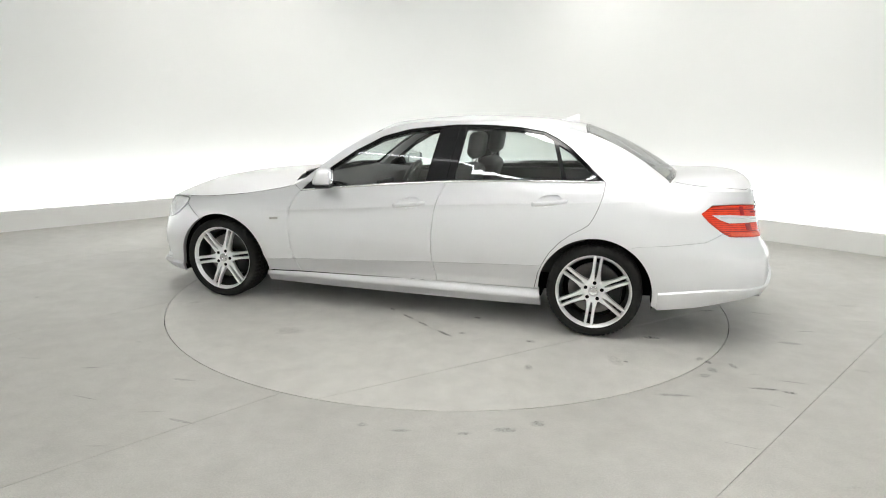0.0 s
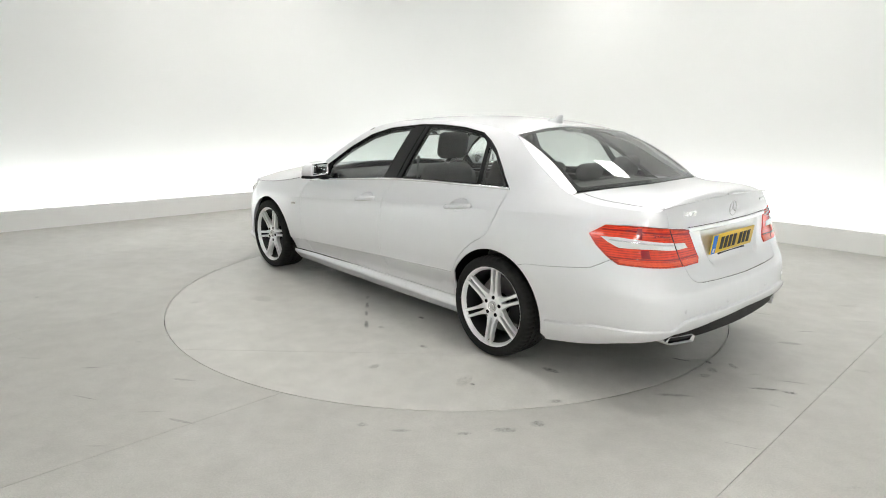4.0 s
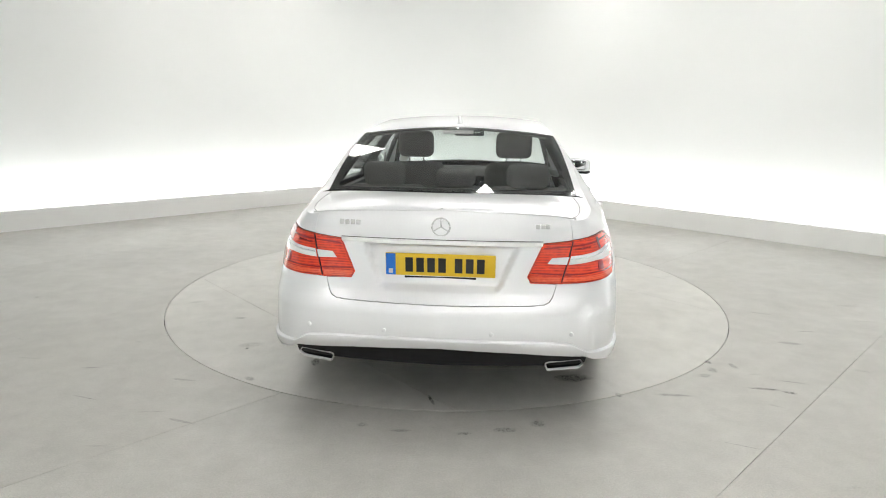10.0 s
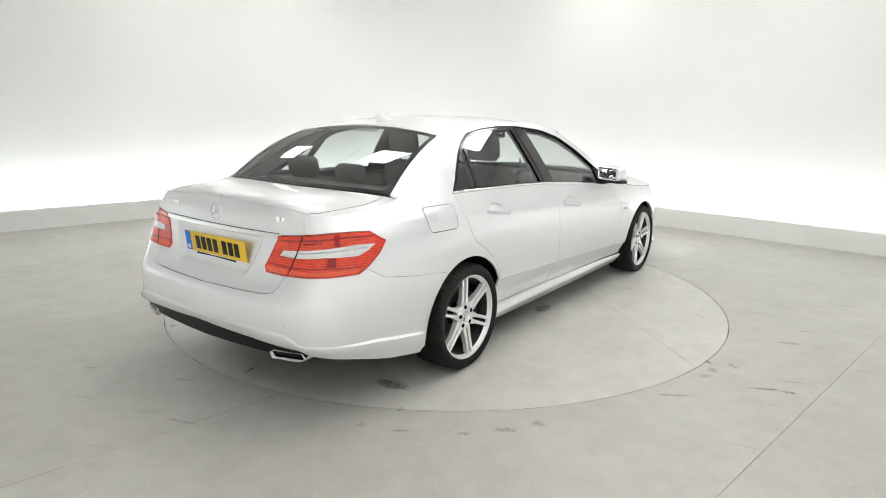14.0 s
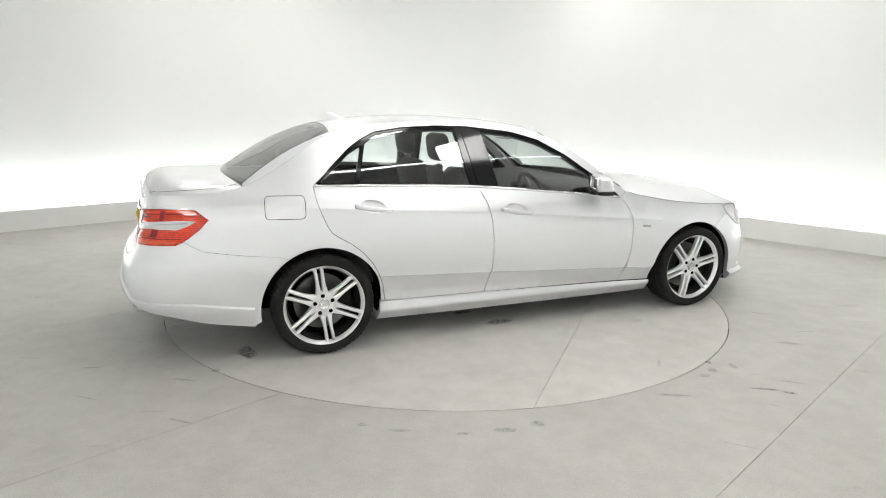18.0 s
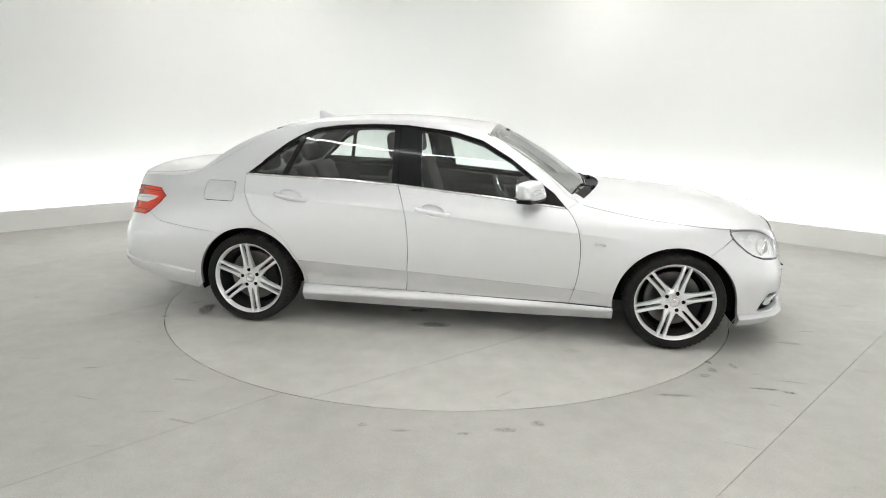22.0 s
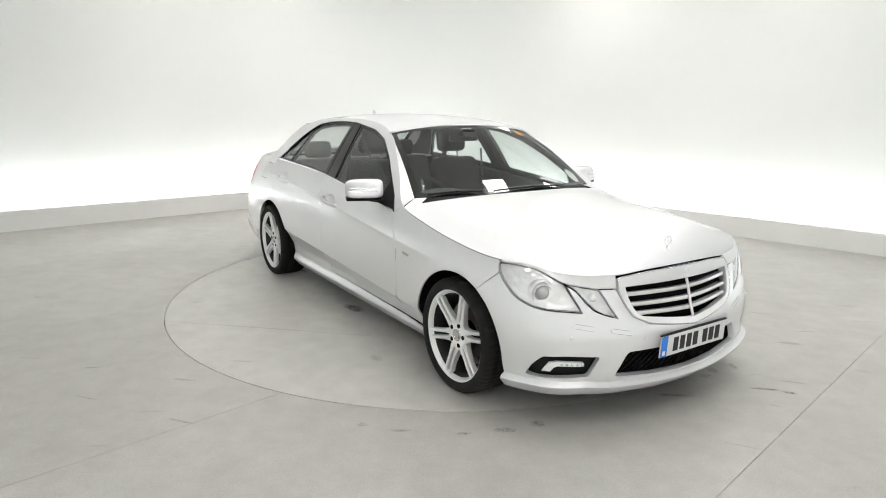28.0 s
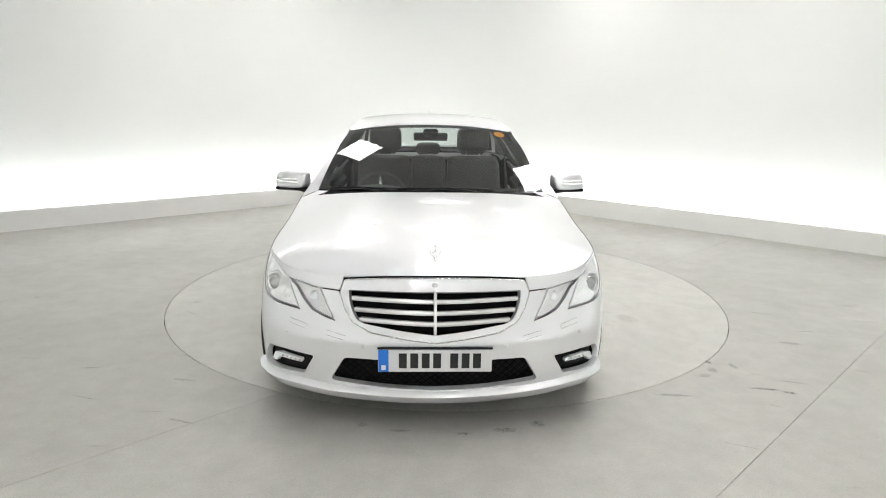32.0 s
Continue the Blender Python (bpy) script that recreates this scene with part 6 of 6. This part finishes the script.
        skin("pillar_lining", both(P((-1.10, 1.36), (-1.36, 1.28), (-1.60, 1.14), (-1.84, 1.03), (-1.50, 1.03), (-1.36, 1.14), (-1.20, 1.27)), k), lambda s, z: side(s, z, -0.03), M_TRIMGREY, car, "grey rear pillar lining", step=0.06, thick=0.01)


def under_parts(car):
    for name, x0, x1, w in (("underbody", -2.15, 2.12, 0.49), ("floor_pan", -1.04, 1.04, 0.82)):
        bm = bmesh.new()
        box(bm, x0, -w, 0.195 if w > 0.5 else 0.20, x1, w, 0.235 if w > 0.5 else 0.26, 0.02)
        part(name, bm, M_INNER, car, "black underbody", 40)
    bm = bmesh.new()
    box(bm, 0.84, -0.70, 0.22, 0.90, 0.70, 0.93, 0.02)
    part("bulkhead", bm, M_INNER, car, "black bulkhead", 40)
    bm = bmesh.new()
    box(bm, -2.10, -0.42, 0.21, -1.80, 0.42, 0.30, 0.05)
    part("silencer", bm, M_DISCBRAKE, car, "grey steel silencer", 40)


# ---- cabin ----
def seat(car, y, label):
    bm = bmesh.new()
    box(bm, -0.34, -0.26, 0.30, 0.20, 0.26, 0.47, 0.06, pose(0, y, 0.08, 0, -5, 0))
    base = part("front_seat", bm, M_SEAT, car, label, 50)
    bm = bmesh.new()
    vs = box(bm, -0.075, -0.25, 0.0, 0.075, 0.25, 0.62, 0.055)
    for v in bm.verts:
        f = max(0, (v.co.z - 0.35) / 0.27)
        v.co.y *= 1 - 0.22 * f * f
        v.co.x += 0.03 * math.cos(v.co.y / 0.25 * 1.5) * -1
    bmesh.ops.transform(bm, matrix=pose(-0.27, y, 0.50, 0, -17, 0), verts=bm.verts)
    part("backrest", bm, M_SEAT, base, "", 50)
    bm = bmesh.new()
    box(bm, -0.055, -0.135, 0.0, 0.05, 0.135, 0.20, 0.05)
    bmesh.ops.transform(bm, matrix=pose(-0.478, y, 1.135, 0, -9, 0), verts=bm.verts)
    part("headrest", bm, M_SEAT, base, "", 50)
    for d in (-0.055, 0.055):
        tube("headrest_post", [(-0.463, y + d, 1.07), (-0.483, y + d, 1.16)], 0.006, M_CHROME, base, "", 8)


def cabin(car):
    seat(car, -0.37, "dark leather driver's seat")
    seat(car, 0.37, "dark leather passenger's seat")
    bm = bmesh.new()
    box(bm, -1.28, -0.66, 0.34, -0.78, 0.66, 0.56, 0.07)
    bench = part("rear_bench", bm, M_SEAT, car, "dark leather rear bench", 50)
    for y in (-0.44, 0.0, 0.44):
        bm = bmesh.new()
        w = 0.25 if y else 0.17
        box(bm, -0.08, -w, 0.0, 0.08, w, 0.56, 0.05)
        bmesh.ops.transform(bm, matrix=pose(-1.22, y, 0.50, 0, -22, 0), verts=bm.verts)
        part("backrest", bm, M_SEAT, bench, "", 50)
        bm = bmesh.new()
        w, h = (0.13, 0.15) if y else (0.12, 0.12)
        box(bm, -0.045, -w, 0.0, 0.05, w, h, 0.045)
        bmesh.ops.transform(bm, matrix=pose(-1.455, y, 1.035, 0, -12, 0), verts=bm.verts)
        part("headrest", bm, M_SEAT, bench, "", 50)
    bm = bmesh.new()
    box(bm, -1.93, -0.66, 0.99, -1.42, 0.66, 1.022, 0.01)
    part("parcel_shelf", bm, M_TRIMGREY, car, "grey parcel shelf", 40)
    # dashboard: a curved hood from the screen's foot to the knee line
    bm = bmesh.new()
    rows = []
    for i in range(21):
        a = -1 + i / 10
        y = 0.72 * a
        cowl = 0.03 * math.exp(-((y + 0.37) / 0.17)**2)
        rows.append([bm.verts.new((x - 0.06 * a * a, y, z)) for x, z in ((0.84, 0.955), (0.66, 0.955 + cowl * 0.6), (0.50, 0.945 + cowl), (0.42, 0.905 + cowl), (0.40, 0.84), (0.45, 0.66), (0.60, 0.55))])
    for p, q in zip(rows, rows[1:]):
        for j in range(6):
            bm.faces.new((p[j], q[j], q[j + 1], p[j + 1]))
    dash = part("dashboard", bm, M_DASH, car, "dark moulded dashboard", 50)
    bm = bmesh.new()
    box(bm, 0.385, -0.17, 0.78, 0.42, 0.17, 0.90, 0.01)
    part("centre_screen", bm, M_GLOSSBLACK, dash, "dark centre screen", 40)
    for y in (-0.12, 0.12, -0.62, 0.62):
        ob = lathe("air_vent", [(0.036, 0.0), (0.036, -0.012), (0.030, -0.014), (0.026, -0.004), (0.0, -0.004)], M_SATIN, dash, "", 20)
        ob.matrix_basis = Matrix.Translation((0.392 - 0.06 * (y / 0.72)**2, y, 0.82 if abs(y) < 0.3 else 0.86)) @ pose(0, 0, 0, 0, 0, -90)
    bm = bmesh.new()
    box(bm, -0.45, -0.12, 0.30, 0.42, 0.12, 0.62, 0.04)
    part("centre_console", bm, M_DASH, car, "dark centre console", 40)
    # steering wheel
    c = Vector((0.30, -0.37, 0.86))
    m = Matrix.Translation(c) @ pose(0, 0, 0, 0, 64, 0)
    wheel = tube("steering_wheel", [m @ Vector((0.18 * math.cos(a), 0.185 * math.sin(a), 0)) for a in np.linspace(0, 2 * math.pi, 41)[:-1]], 0.016, M_SEAT, car, "dark leather steering wheel", 10, closed=True)
    bm = bmesh.new()
    box(bm, -0.07, -0.075, -0.03, 0.06, 0.075, 0.02, 0.03, m)
    part("wheel_boss", bm, M_DASH, wheel, "", 50)
    for a in (0, 180, 90 + 180):
        tube("wheel_spoke", [m @ Vector((0, 0, -0.01)), m @ Vector((0.17 * math.sin(radians(a)), 0.17 * math.cos(radians(a)), 0))], 0.014, M_SATIN, wheel, "", 8)
    # roof lining, inside mirror
    def lining(u, v):
        x = 0.14 - 1.40 * u
        return np.stack([x, 0.55 * v, 1.405 - 0.10 * (u - 0.5)**2 - 0.05 * v**2 - 0.0 * x], axis=-1)
    grid_skin("roof_lining", lining, np.linspace(0, 1, 14), np.linspace(-1, 1, 9), M_TRIMGREY, car, "grey roof lining", 0.008)
    bm = bmesh.new()
    box(bm, 0.20, -0.125, 1.265, 0.225, 0.125, 1.325, 0.012)
    mir = part("inside_mirror", bm, M_BLACK, car, "black inside mirror", 40)
    bm = bmesh.new()
    box(bm, 0.1975, -0.115, 1.272, 0.2005, 0.115, 1.318, 0.004)
    part("mirror_glass", bm, M_MIRROR, mir, "mirror glass", 40)
    bm = bmesh.new()
    box(bm, 0.22, -0.055, 1.30, 0.30, 0.055, 1.355, 0.02)
    part("sensor_pod", bm, M_BLACK, mir, "black sensor pod", 40)
    # seat belts
    for y in (-1, 1):
        pts = [(-0.40, y * 0.625, 1.16), (-0.40, y * 0.645, 0.95), (-0.36, y * 0.66, 0.50)]
        tube("seat_belt", pts, 0.016, M_DASH, car, "black seat belt", 6, 0.3)
    # stickers behind the windscreen
    def disc_at(cu, cv, ru, rv, n=20):
        return [(cu + ru * math.cos(a), cv + rv * math.sin(a)) for a in np.linspace(0, 2 * math.pi, n + 1)[:-1]]
    skin("round_sticker", disc_at(0.815, 0.90, 0.062, 0.05), lambda a, b: screen(a, b) - np.array((0.004, 0, 0.006)), M_ORANGE, car, "orange sticker in the windscreen", step=0.05, thick=0.001)
    skin("tax_disc", disc_at(0.885, 0.15, 0.055, 0.10), lambda a, b: screen(a, b) - np.array((0.004, 0, 0.006)), M_PAPER, car, "pale paper disc in the windscreen", step=0.05, thick=0.001)


def build_car():
    car = tagged(new("saloon_car"), "silver four-door saloon car parked on the turntable", "car")
    boot = saloon_body(car)
    glazing(car)
    wheels(car)
    nose(car)
    tail(car, boot)
    flank_fittings(car)
    under_parts(car)
    cabin(car)
    return car


saloon_car = build_car()

TURN = ((0, 0.03), (2, -0.06), (4, -0.1), (6, -0.02), (8, 0.07), (10, 0.05), (12, 0.01), (14, -0.04), (16, -0.17), (18, -0.22), (20, -0.1), (22, 0.0), (24, 0.06), (26, 0.17), (28, 0.21), (30, 0.13), (32, 0.01))


def motions():
    """The turntable turns steadily and carries the car."""
    rows_table, rows_car = [], []
    for t, d in TURN:
        m = pose(0, 0, 0, 0, 0, 3.628 - 7.8672 * (t - 20.4) + d)
        rows_table.append((float(t), m))
        rows_car.append((float(t), m @ pose(0.2021, -0.149, 0)))
    walk(turntable, rows_table)
    walk(saloon_car, rows_car)


motions()
